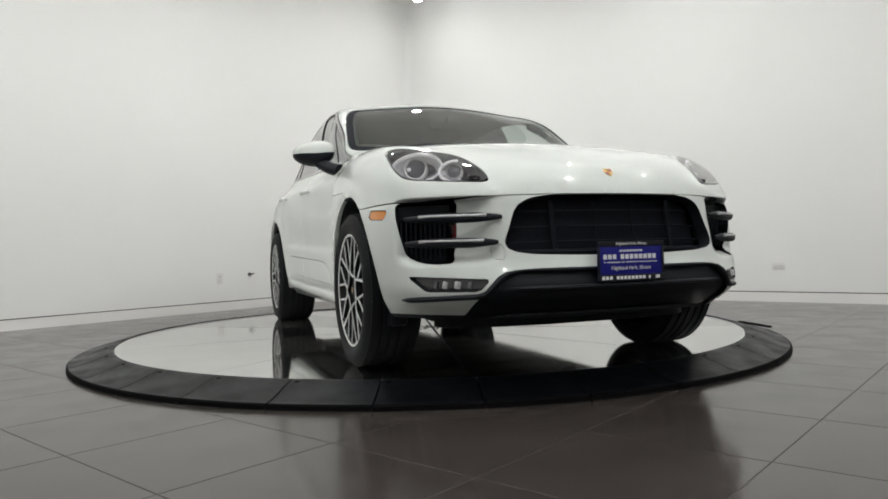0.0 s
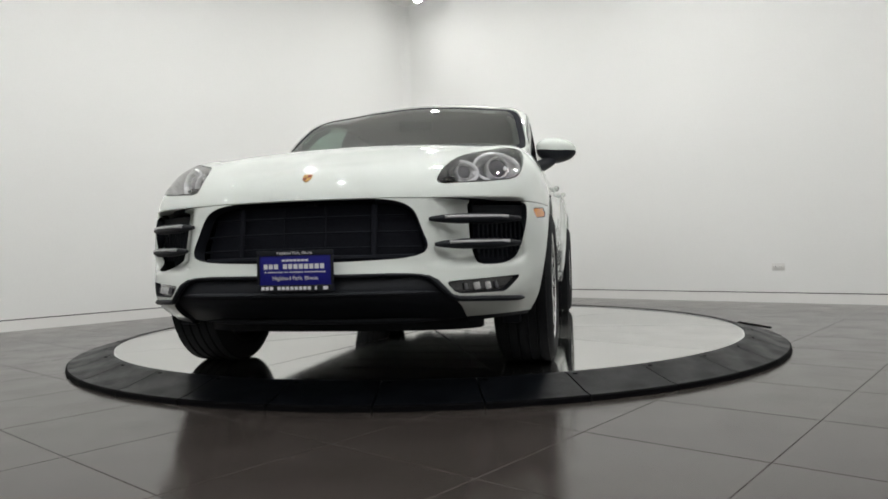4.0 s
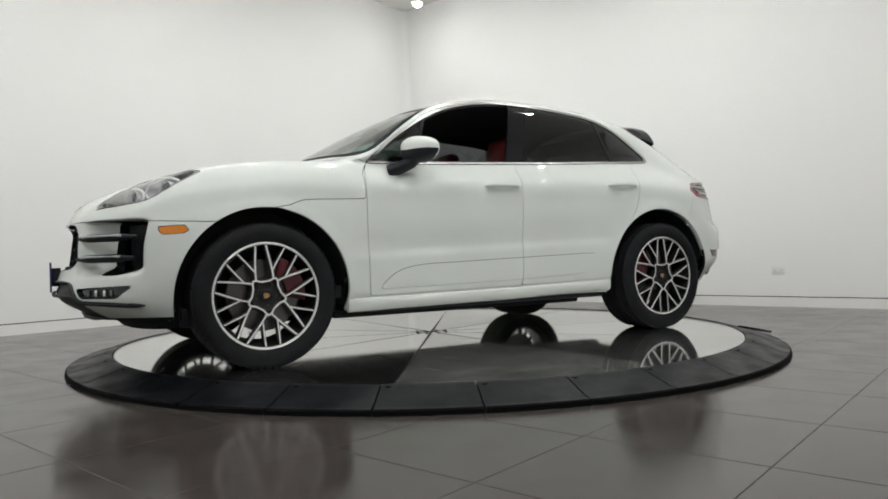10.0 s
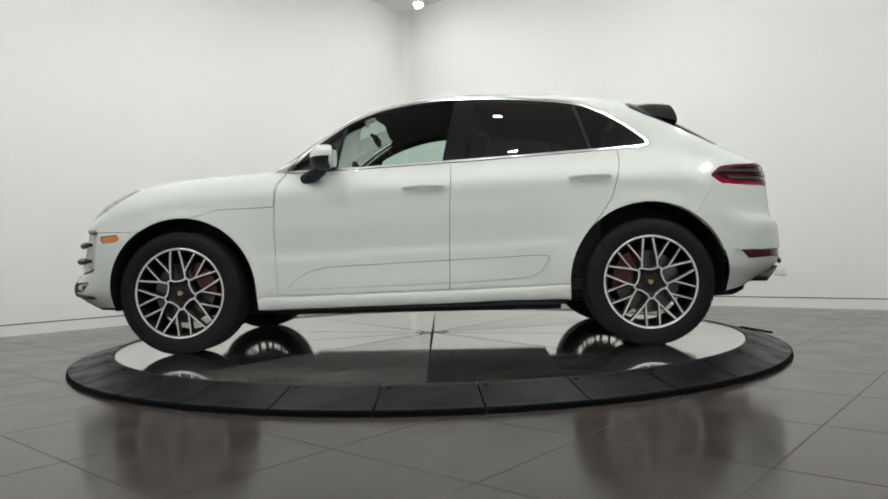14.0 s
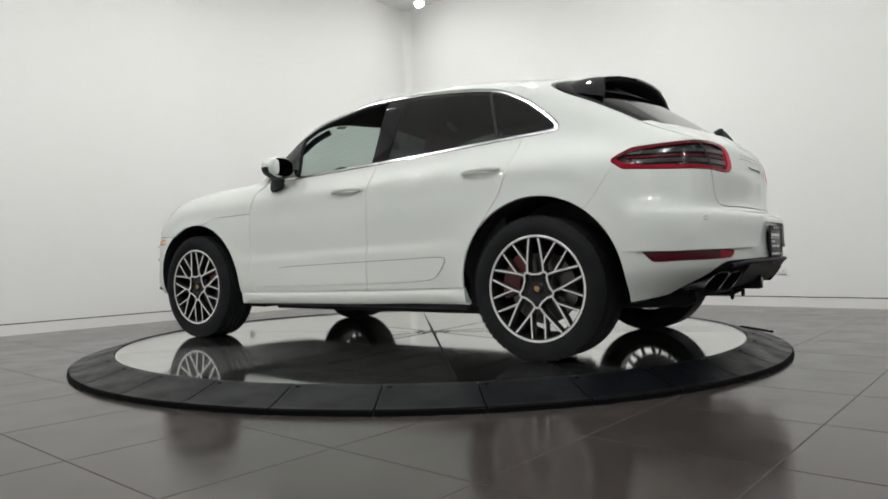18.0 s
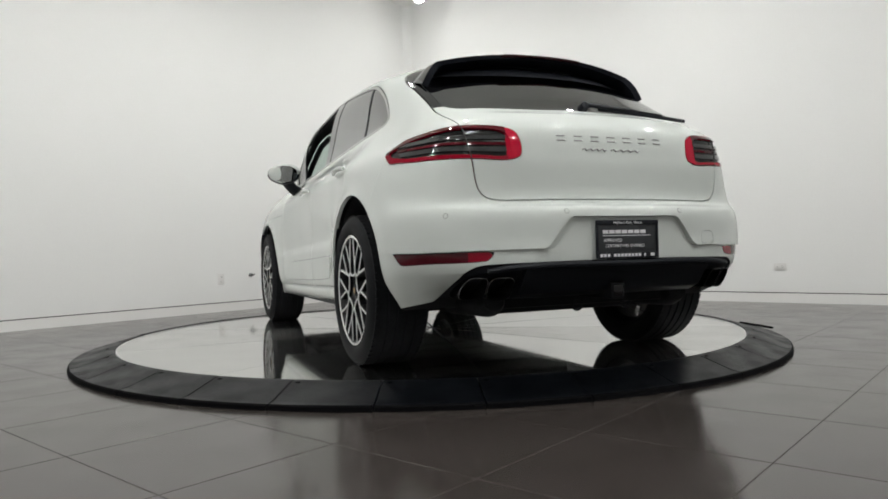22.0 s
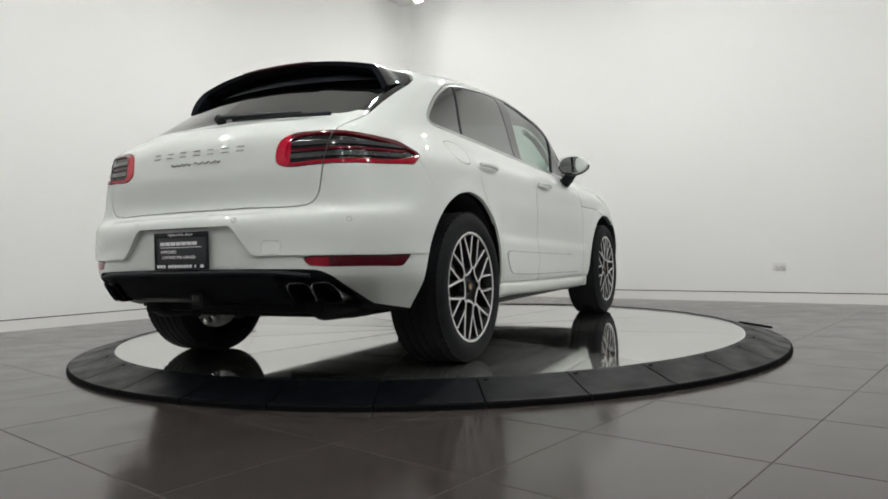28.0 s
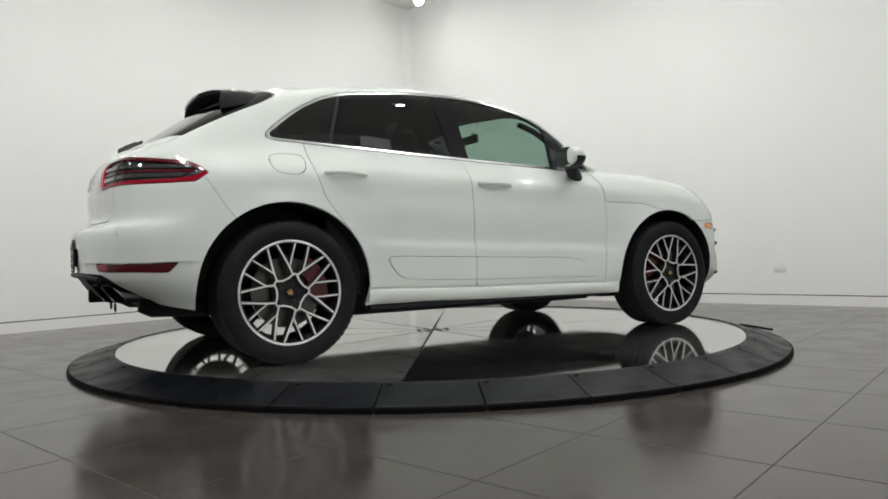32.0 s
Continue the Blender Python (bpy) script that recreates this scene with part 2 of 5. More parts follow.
# ---- the room ----
def wall_slab(name, a, along, length, z0, z1, inward, mat, label, thick=0.15):
    """A wall whose inner face runs from a along the given way; it lies behind that face."""
    a = Vector((a.x, a.y, 0))
    b = a + along * length
    out = -inward * thick
    pts = [a, b, b + out, a + out]
    verts = [(p.x, p.y, z) for z in (z0, z1) for p in pts]
    faces = [(0, 1, 2, 3), (4, 5, 6, 7), (0, 1, 5, 4), (1, 2, 6, 5), (2, 3, 7, 6), (3, 0, 4, 7)]
    bm = bmesh.new()
    vs = [bm.verts.new(v) for v in verts]
    for f in faces:
        bm.faces.new([vs[i] for i in f])
    ob = part(name, bm, mat, smooth=False)
    return tagged(ob, label, "wall" if name.startswith("wall") else "skirting", kind="structure")


SIDE = 11.5
IN_L = Vector((-ALONG_L.y, ALONG_L.x, 0))
IN_R = Vector((ALONG_R.y, -ALONG_R.x, 0)) * -1
if IN_L.dot(Vector((0, 0, 0)) - CORNER) < 0:
    IN_L = -IN_L
if IN_R.dot(Vector((0, 0, 0)) - CORNER) < 0:
    IN_R = -IN_R
END_L, END_R = CORNER + ALONG_L * SIDE, CORNER + ALONG_R * SIDE
FAR = END_L + ALONG_R * SIDE
BASE = FLOOR + 0.100
# walls 3 and 4 are added unseen, greyed to bounce less light
for name, a, along, inward in (("1", CORNER, ALONG_L, IN_L), ("2", CORNER, ALONG_R, IN_R),
                               ("3", END_L, ALONG_R, -IN_R), ("4", END_R, (FAR - END_R).normalized(), -IN_L)):
    wall_slab("wall_" + name, a, along, SIDE + 0.4, BASE + 0.010, CEIL, inward, WALL if name in "12" else UNSEEN_WALL,
              "smooth plain off-white painted plaster wall of a photo room" if name in "12" else "unseen wall added behind the camera, greyed to bounce less light")
    wall_slab("baseboard_" + name, a, along, SIDE + 0.4, FLOOR, BASE, inward, SKIRT, "flush off-white skirting under a thin dark shadow gap")
    wall_slab("trim_" + name, a - inward * 0.012, along, SIDE + 0.4, BASE, BASE + 0.010, inward, GAP, "thin dark recessed shadow gap above the skirting", 0.1)

# a small curve added in the sharp inner corner, to soften its step in light
bm = bmesh.new()
SOFT_R = 0.13
heart = CORNER + (IN_L + IN_R) * SOFT_R
curve = [heart - (IN_L * math.cos(a) + IN_R * math.sin(a)) * (SOFT_R + 0.0008) for a in np.linspace(0, math.pi / 2, 13)]
curve = [(p.x, p.y) for p in curve] + [(CORNER.x, CORNER.y)]
prism(bm, curve, CEIL - BASE - 0.012, Matrix.Translation((0, 0, BASE + 0.011)))
tagged(part("wall_corner", bm, WALL, angle=30), "added off-white curve in the sharp corner, softening the step of light between two walls", "wall", kind="structure")

bm = bmesh.new()
vs = [bm.verts.new((p.x, p.y, CEIL)) for p in (CORNER, END_L, FAR, END_R)]
f = bm.faces.new(vs)
r = bmesh.ops.extrude_face_region(bm, geom=[f])
bmesh.ops.translate(bm, vec=(0, 0, 0.12), verts=[v for v in r["geom"] if isinstance(v, bmesh.types.BMVert)])
tagged(part("ceiling", bm, CEILING, smooth=False), "flat pale grey painted ceiling", "ceiling", kind="structure")

# ceiling downlights in rows along both walls
AXU, AXV = ALONG_L * -1, ALONG_R


def downlight(m, glow, depth=0.031):
    """A spotlight can that hangs under the ceiling and shines down."""
    lamp = empty("ceiling_spotlight", m)
    bm = bmesh.new()
    lathe(bm, [(0.0004, 0.30), (0.05, 0.30), (0.066, 0.285), (0.070, 0.02), (0.072, -0.006), (0.066, -0.006), (0.064, 0.01), (0.0004, 0.012)], 28)
    part("housing", bm, LAMP_TRIM, lamp)
    bm = bmesh.new()
    lathe(bm, [(0.0004, 0.35), (0.009, 0.35), (0.009, 0.295)], 10)
    part("stem", bm, LAMP_TRIM, lamp)
    bm = bmesh.new()
    lathe(bm, [(0.0005, 0.004 - depth)] + [(0.062 * math.sin(a), 0.004 - depth * math.cos(a)) for a in (0.2, 0.45, 0.7, 0.95, 1.2, 1.4, 1.57)] + [(0.0005, 0.005)], 24)
    part("lens", bm, glow, lamp, "bright glowing domed lens")
    return tagged(lamp, "small white can spotlight hanging below the ceiling, switched on", "ceiling lamp", "ceiling spotlights")


FIRST = Vector((-0.073, 4.393, CEIL - 0.35))
downlight(Matrix.Translation(FIRST + Vector((0, 0, 0.03))), LAMP_SOFT, 0.060)
main_lamp = downlight(Matrix.Translation(FIRST + ALONG_L * 0.95 + ALONG_R * 0.95), LAMP_GLOW)
for i in range(4):
    for j in range(4):
        if (i or j) and (i, j) != (0, 3):
            copy_thing(main_lamp, Matrix.Translation(FIRST + ALONG_L * (0.95 + 2.45 * i + (0.5 if i == 0 and j > 1 else 0)) + ALONG_R * (0.95 + 2.45 * j)))

# ---- floor ----
TILE_SIZE = 0.60
NODE = Vector((0.9545, -3.126, 0))
TU, TV = Vector((math.cos(radians(48.4)), math.sin(radians(48.4)), 0)), Vector((math.sin(radians(48.4)), -math.cos(radians(48.4)), 0))
bm = bmesh.new()
mid = (CORNER + FAR) / 2
vs = [bm.verts.new((p.x, p.y, FLOOR - 0.0012)) for p in (mid + TU * 7 + TV * 7, mid + TU * 7 - TV * 7, mid - TU * 7 - TV * 7, mid - TU * 7 + TV * 7)]
f = bm.faces.new(vs)
r = bmesh.ops.extrude_face_region(bm, geom=[f])
bmesh.ops.translate(bm, vec=(0, 0, -0.1), verts=[v for v in r["geom"] if isinstance(v, bmesh.types.BMVert)])
floor = tagged(part("floor", bm, GROUT, smooth=False), "floor of large polished grey-brown porcelain tiles", "floor", kind="structure")


def inside_room(p, margin=0.0):
    q = p - CORNER
    return q.dot(IN_L) > margin and q.dot(IN_R) > margin and (p - END_L).dot(-IN_R) > margin and (p - END_R).dot(-IN_L) > margin


def floor_tiles():
    h = TILE_SIZE / 2 - 0.0016
    turn = Matrix.Rotation(radians(48.4), 4, "Z")
    bm = bmesh.new()
    prism(bm, [(-h, -h), (h, -h), (h, h), (-h, h)], 0.010, bevel=0.0012)
    me = part("tile", bm, TILE, floor, angle=20).data
    first = floor.children[0]
    far = []
    count = 0
    for i in range(-16, 17):
        for j in range(-16, 17):
            c = NODE + TU * (TILE_SIZE * (i + 0.5)) + TV * (TILE_SIZE * (j + 0.5))
            if not inside_room(c, -0.30) or c.length < 1.85:
                continue
            m = Matrix.Translation((c.x, c.y, FLOOR - 0.010)) @ turn
            if c.y > -4.7 and abs(c.x) < 6.0 and count < 290:
                ob = first if count == 0 else new("tile", me)
                ob.parent = floor
                ob.matrix_basis = m
                count += 1
            else:
                far.append(m)
    verts, faces = [], []
    for m in far:
        k = len(verts)
        verts += [tuple(m @ v.co) for v in me.vertices]
        faces += [tuple(k + i for i in f.vertices) for f in me.polygons]
    mesh_object("outer_tiles", verts, faces, TILE, floor, smooth=False)["kind"] = "stuff"


floor_tiles()

# ---- the turntable ----
DISC_R, RING_R, SEGMENTS = 2.09, 2.354, 33


def turntable_ring():
    ring = empty("turntable_ring", Matrix.Translation((0, 0, FLOOR)))
    h = -FLOOR
    step = 2 * math.pi / SEGMENTS
    profile = [(DISC_R + 0.012, 0.0), (DISC_R + 0.012, h + 0.003), (DISC_R + 0.017, h + 0.008), (DISC_R + 0.05, h + 0.006), (RING_R - 0.05, 0.030),
               (RING_R - 0.012, 0.026), (RING_R - 0.004, 0.020), (RING_R, 0.0)]
    me = None
    for k in range(SEGMENTS):
        if me is None:
            bm = bmesh.new()
            cols = []
            for i in range(7):
                a = 0.0016 + (step - 0.0032) * i / 6
                cols.append([bm.verts.new((r * math.cos(a), r * math.sin(a), z)) for r, z in profile])
            n = len(profile)
            for a, b in zip(cols, cols[1:]):
                for j in range(n):
                    f = bm.faces.new((a[j], b[j], b[(j + 1) % n], a[(j + 1) % n]))
                    f.material_index = 1 if j in (5, 6) else 0
            bm.faces.new(cols[0]), bm.faces.new(cols[-1][::-1])
            ob = part("ramp_segment", bm, [RUBBER, RUBBER_EDGE], ring, angle=25)
            me = ob.data
        else:
            ob = new("ramp_segment", me)
            ob.parent = ring
        ob.matrix_basis = Matrix.Rotation(math.radians(-95.95) + k * step, 4, "Z")
    # small screw covers beside the inner ends of the joints
    bm = bmesh.new()
    lathe(bm, [(0.0004, 0.004), (0.011, 0.0035), (0.013, 0.0)], 12)
    me = part("screw_cap", bm, RUBBER_EDGE, ring).data
    caps = [bpy.data.objects["screw_cap"]]
    for k in range(SEGMENTS):
        ob = caps[0] if k == 0 else new("screw_cap", me)
        ob.parent = ring
        a = math.radians(-95.95) + k * step + 0.016
        ob.matrix_basis = Matrix.Translation(((DISC_R + 0.055) * math.cos(a), (DISC_R + 0.055) * math.sin(a), h + 0.002))
    # a loose flap that stands off the far rim
    bm = bmesh.new()
    add_box(bm, (-0.19, -0.012, 0.0), (0.19, 0.012, 0.014), 0.003)
    part("rim_flap", bm, RUBBER_EDGE, ring).matrix_basis = pose(2.318, -0.12, 0.034, 0, 0, 97.5)
    return tagged(ring, "fixed ring of dark rubber ramp segments round the turntable", "turntable ring")


def turntable_disc():
    disc = empty("turntable_disc")
    n = 10
    sheets = {}
    for k in range(n):
        mat = DISC_HAZY if k in (1, 5) else DISC_DULL if k in (2, 4, 7) else DISC
        if mat not in sheets:
            bm = bmesh.new()
            g = 0.0012
            a0, a1 = 0.0, 2 * math.pi / n
            top, low = [], []
            pts = [(0.03 * math.cos((a0 + a1) / 2), 0.03 * math.sin((a0 + a1) / 2))]
            for i in range(25):
                a = a0 + (a1 - a0) * i / 24
                pts.append((DISC_R * math.cos(a), DISC_R * math.sin(a)))
            c = Vector((math.cos((a0 + a1) / 2), math.sin((a0 + a1) / 2))) * g
            pts = [(x + c.x, y + c.y) for x, y in pts]
            prism(bm, pts, 0.02, Matrix.Translation((0, 0, -0.02)))
            ob = part("disc_plate", bm, mat, disc, smooth=False)
            sheets[mat] = ob.data
        else:
            ob = new("disc_plate", sheets[mat])
            ob.parent = disc
        ob.matrix_basis = Matrix.Rotation(2 * math.pi * k / n + math.radians(DISC_TURN), 4, "Z")
    bm = bmesh.new()
    lathe(bm, [(0.0004, -0.006), (DISC_R - 0.02, -0.006), (DISC_R + 0.004, -0.006), (DISC_R + 0.004, FLOOR + 0.004), (0.0004, FLOOR + 0.004)], 96)
    part("core", bm, BLACK, disc)
    bm = bmesh.new()
    lathe(bm, [(DISC_R + 0.001, -0.014), (DISC_R + 0.001, 0.0015), (DISC_R + 0.007, 0.0015), (DISC_R + 0.007, -0.014)], 144, closed=True)
    part("rim_band", bm, ALU, disc, "thin bright metal edge band")
    bm = bmesh.new()
    lathe(bm, [(0.0004, 0.0045), (0.010, 0.004), (0.012, 0.0005)], 10)
    bolt = part("hub_bolt", bm, UNDER_METAL, disc)
    for k in range(8):
        ob = bolt if k == 0 else new("hub_bolt", bolt.data)
        ob.parent = disc
        ob.matrix_basis = Matrix.Translation((0.11 * math.cos(k * math.pi / 4), 0.11 * math.sin(k * math.pi / 4), 0))
    return tagged(disc, "round turntable disc of polished reflective metal plates", "turntable")


DISC_TURN = 21.0
ring = turntable_ring()
disc = turntable_disc()

# ---- the car: one body surface, drawn through feature lines, then cut into panels ----
# Each line runs from the middle of the nose round the left side to the middle of the tail: x forward, y left, z up.
LINES = []


def line(text):
    LINES.append([tuple(float(v) for v in p.split(",")) for p in text.split()])


# bottom edge
line("2.15,0,.238 2.14,.3,.24 2.09,.55,.25 2.02,.70,.262 1.93,.80,.268 1.80,.865,.275 1.40,.86,.27 .97,.85,.268 .9,.85,.268 .8,.85,.268 .3,.845,.268 .05,.845,.272 -.23,.845,.275 -.75,.85,.276 -1.05,.86,.280 -1.4,.87,.285 -1.75,.86,.30 -1.95,.82,.315 -2.05,.72,.335 -2.11,.53,.345 -2.14,.28,.345 -2.14,0,.345")
# sill and bumper bulge
line("2.345,0,.375 2.335,.3,.375 2.255,.57,.37 2.135,.735,.365 2.015,.835,.36 1.82,.905,.36 1.40,.93,.36 .97,.905,.36 .9,.90,.355 .8,.893,.35 .3,.885,.345 .05,.885,.345 -.23,.885,.35 -.75,.89,.36 -1.05,.915,.37 -1.4,.94,.40 -1.78,.93,.43 -1.985,.893,.445 -2.185,.765,.45 -2.30,.54,.45 -2.34,.28,.45 -2.35,0,.45")
# lower flank
line("2.315,0,.52 2.30,.3,.52 2.23,.57,.52 2.115,.745,.52 2.00,.855,.52 1.83,.93,.52 1.40,.945,.54 .98,.925,.50 .9,.918,.50 .8,.908,.50 .3,.898,.50 .05,.897,.505 -.23,.898,.51 -.75,.908,.52 -1.05,.935,.53 -1.4,.946,.58 -1.78,.936,.60 -1.985,.905,.60 -2.185,.792,.60 -2.305,.54,.60 -2.355,.28,.60 -2.365,0,.60")
# middle of the flank
line("2.29,0,.70 2.27,.3,.70 2.19,.57,.70 2.09,.745,.70 1.99,.855,.70 1.82,.93,.71 1.40,.945,.75 .98,.925,.72 .9,.918,.72 .8,.912,.72 .3,.905,.72 .05,.905,.72 -.23,.905,.725 -.75,.912,.74 -1.05,.935,.75 -1.42,.946,.79 -1.78,.933,.72 -1.975,.898,.715 -2.170,.790,.712 -2.290,.535,.712 -2.345,.28,.712 -2.355,0,.712")
# ledge of the bumper and middle of the doors
line("2.283,0,.745 2.263,.3,.745 2.182,.57,.748 2.082,.742,.752 1.98,.846,.77 1.81,.915,.80 1.40,.932,.86 .98,.912,.85 .9,.907,.85 .8,.903,.85 .3,.90,.855 .05,.90,.855 -.23,.90,.86 -.75,.906,.875 -1.05,.924,.88 -1.42,.935,.90 -1.78,.916,.85 -1.975,.868,.775 -2.163,.757,.757 -2.235,.52,.753 -2.272,.28,.752 -2.282,0,.752")
# upper flank
line("2.272,0,.785 2.25,.3,.785 2.17,.57,.79 2.07,.73,.80 1.965,.83,.835 1.79,.89,.895 1.40,.905,.955 .98,.89,.97 .9,.887,.97 .8,.883,.97 .3,.888,.98 .05,.888,.98 -.23,.889,.985 -.75,.893,1.0 -1.05,.905,1.0 -1.42,.915,1.0 -1.78,.883,.985 -1.985,.822,.955 -2.155,.722,.94 -2.232,.5,.93 -2.265,.28,.925 -2.275,0,.925")
# shoulder: fender crown, belt, tail
line("2.24,0,.835 2.215,.3,.84 2.13,.55,.855 2.03,.69,.885 1.92,.77,.935 1.74,.81,1.005 1.40,.80,1.064 1.0,.80,1.085 .9,.795,1.088 .78,.785,1.092 .3,.80,1.105 .05,.80,1.112 -.23,.80,1.125 -.75,.795,1.15 -1.1,.79,1.165 -1.42,.785,1.165 -1.7,.785,1.115 -1.93,.767,1.085 -2.125,.697,1.065 -2.20,.5,1.06 -2.235,.28,1.06 -2.245,0,1.06")
# hood flank, roof rail, upper corner of the tail
line("2.185,0,.892 2.15,.26,.90 2.06,.46,.925 1.95,.55,.965 1.83,.59,1.005 1.66,.61,1.045 1.35,.625,1.087 1.06,.695,1.10 .945,.745,1.106 .79,.788,1.130 .34,.757,1.415 .03,.705,1.508 -.23,.69,1.538 -.75,.672,1.533 -1.1,.655,1.505 -1.4,.635,1.445 -1.65,.64,1.345 -1.89,.64,1.218 -2.04,.59,1.152 -2.13,.44,1.132 -2.165,.25,1.132 -2.175,0,1.132")
# inner hood, inner roof, rear glass
line("2.08,0,.942 2.04,.17,.95 1.96,.29,.98 1.86,.35,1.012 1.74,.38,1.045 1.56,.39,1.08 1.30,.40,1.112 1.07,.43,1.127 .99,.45,1.13 .91,.465,1.155 .42,.48,1.432 .12,.47,1.544 -.15,.465,1.587 -.75,.44,1.592 -1.1,.44,1.567 -1.43,.44,1.522 -1.69,.44,1.398 -1.92,.43,1.255 -2.05,.39,1.173 -2.12,.3,1.151 -2.15,.16,1.147 -2.155,0,1.146")
# middle line of hood, windscreen, roof and rear glass
line("1.96,0,.987 1.91,0,1.004 1.83,0,1.028 1.74,0,1.053 1.63,0,1.079 1.48,0,1.105 1.27,0,1.134 1.09,0,1.152 1.03,0,1.156 .97,0,1.176 .5,0,1.425 .17,0,1.566 -.05,0,1.606 -.7,0,1.624 -1.1,0,1.60 -1.44,0,1.560 -1.70,0,1.440 -1.95,0,1.275 -2.06,0,1.194 -2.105,0,1.170 -2.12,0,1.160 -2.125,0,1.158")


def catmull(points, per, mirror=(False, False)):
    """A centripetal Catmull-Rom curve through the points (first axis), with a number of steps in each span; it may run on as its mirror image past an end."""
    p = np.asarray(points, float)
    n = len(p)
    w = np.array([1, -1, 1.0])
    ext = np.concatenate([p[1:2] * w if mirror[0] else 2 * p[:1] - p[1:2], p, p[-2:-1] * w if mirror[1] else 2 * p[-1:] - p[-2:-1]])
    flat = ext.reshape(len(ext), -1, 3) if ext.ndim > 2 else ext.reshape(len(ext), 1, -1)
    gap = np.sqrt(np.linalg.norm(np.diff(flat, axis=0), axis=2)).clip(1e-3)
    out = []
    for i in range(n - 1):
        d0, d1, d2 = gap[i][:, None], gap[i + 1][:, None], gap[i + 2][:, None]
        a, b, c, d = flat[i], flat[i + 1], flat[i + 2], flat[i + 3]
        m1 = (b - a) / d0 - (c - a) / (d0 + d1) + (c - b) / d1
        m2 = (c - b) / d1 - (d - b) / (d1 + d2) + (d - c) / d2
        m1, m2 = m1 * d1, m2 * d1
        steps = per[i] if isinstance(per, (list, tuple)) else per
        for k in range(steps):
            s = k / steps
            out.append((2 * s**3 - 3 * s * s + 1) * b + (s**3 - 2 * s * s + s) * m1 + (3 * s * s - 2 * s**3) * c + (s**3 - s * s) * m2)
    out.append(flat[n])
    return np.array(out).reshape((len(out),) + p.shape[1:])


def smooth(a, b, x):
    t = np.clip((x - a) / (b - a), 0, 1)
    return t * t * (3 - 2 * t)


def rounded(points, per=6):
    """A smooth closed outline through the points."""
    p = np.array(points, float)
    k = len(p)
    ext = np.concatenate([p[-2:], p, p[:3]])
    z = np.concatenate([ext, np.zeros((len(ext), 1))], 1)
    return catmull(z, per)[2 * per:(2 + k) * per, :2]


def outline(text):
    return [tuple(float(v) for v in p.split(",")) for p in text.split()]


def sdf(pts, poly):
    """Signed distance of points to a closed outline in the plane, below zero inside."""
    poly = np.asarray(poly, float)
    a, b = poly, np.roll(poly, -1, 0)
    best = np.full(len(pts), 1e9)
    inside = np.zeros(len(pts), bool)
    for p, q in zip(a, b):
        d = q - p
        w = pts - p
        t = np.clip((w @ d) / max(d @ d, 1e-12), 0, 1)
        best = np.minimum(best, ((w - t[:, None] * d) ** 2).sum(1))
        hit = ((p[1] <= pts[:, 1]) & (q[1] > pts[:, 1])) | ((q[1] <= pts[:, 1]) & (p[1] > pts[:, 1]))
        if abs(d[1]) > 1e-12:
            inside ^= hit & (pts[:, 0] < p[0] + (pts[:, 1] - p[1]) / d[1] * d[0])
    best = np.sqrt(best)
    return np.where(inside, -best, best)


def grid_normals(g):
    du = np.gradient(g, axis=0)
    dv = np.gradient(g, axis=1)
    n = np.cross(du, dv)
    return n / np.linalg.norm(n, axis=2, keepdims=True).clip(1e-9)


def body_grid():
    g = np.array(LINES)                                   # lines, stations, xyz
    g = catmull(np.swapaxes(g, 0, 1), [10, 10, 9, 8, 9, 14, 14, 5, 5, 16, 9, 10, 16, 12, 12, 14, 10, 10, 18, 30, 28], (True, True))  # stations first
    g = np.swapaxes(g, 0, 1)
    g = catmull(g, [6, 16, 16, 8, 9, 10, 12, 12, 12], (False, True))
    g[:, 0, 1] = g[:, -1, 1] = 0
    g[-1, :, 1] = 0
    return g


DLO_OUT = rounded(outline(".775,1.098 .74,1.135 .62,1.245 .49,1.335 .31,1.435 .135,1.497 -.04,1.534 -.22,1.547 -.4,1.547 -.58,1.54 -.76,1.526 -.94,1.507 -1.10,1.471 -1.26,1.390 -1.40,1.285 -1.457,1.232 -1.466,1.208 -1.442,1.192 -1.39,1.184 -1.30,1.178 -.93,1.158 -.56,1.139 -.28,1.126 .14,1.109 .42,1.099 .66,1.094"))
# the sculpted blade along the doors
BLADE = rounded(outline(".747,.379 .709,.425 .658,.462 .55,.497 .177,.515 -.233,.528 -.544,.537 -.79,.543 -.825,.536 -.785,.463 -.73,.421 -.657,.409 -.251,.391 .209,.382 .611,.375"), 4)
ARCH_F, ARCH_R = (1.395, 0.372, 0.452), (-1.405, 0.380, 0.462)
g = body_grid()
nrm = grid_normals(g)
if nrm[25, 90, 1] < 0:
    nrm = -nrm
shape = g.shape[:2]
P = g.reshape(-1, 3)
Nn = nrm.reshape(-1, 3)
push = np.zeros(len(P))
for cx, cz, rad in (ARCH_F, ARCH_R):                      # lips of the wheel arches
    r = np.hypot(P[:, 0] - cx, P[:, 2] - cz)
    push += np.where(P[:, 1] > 0.7, 0.007 * np.exp(-((r - rad) / 0.045) ** 2), 0)
rise = P[:, 2] - (0.568 - 0.035 * P[:, 0])                # height over the crease of the doors
push -= 0.012 * np.where(P[:, 1] > 0.8, smooth(-0.004, 0.05, rise) * smooth(0.24, 0.05, rise) * smooth(1.0, 0.75, P[:, 0]) * smooth(-1.0, -0.8, P[:, 0]), 0)
keep = np.abs(P[:, 1]) < 1e-6
P = P + Nn * push[:, None]
P[keep, 1] = 0
PLAIN = P.copy()                                          # the surface before the cheeks beside the intakes are scooped out
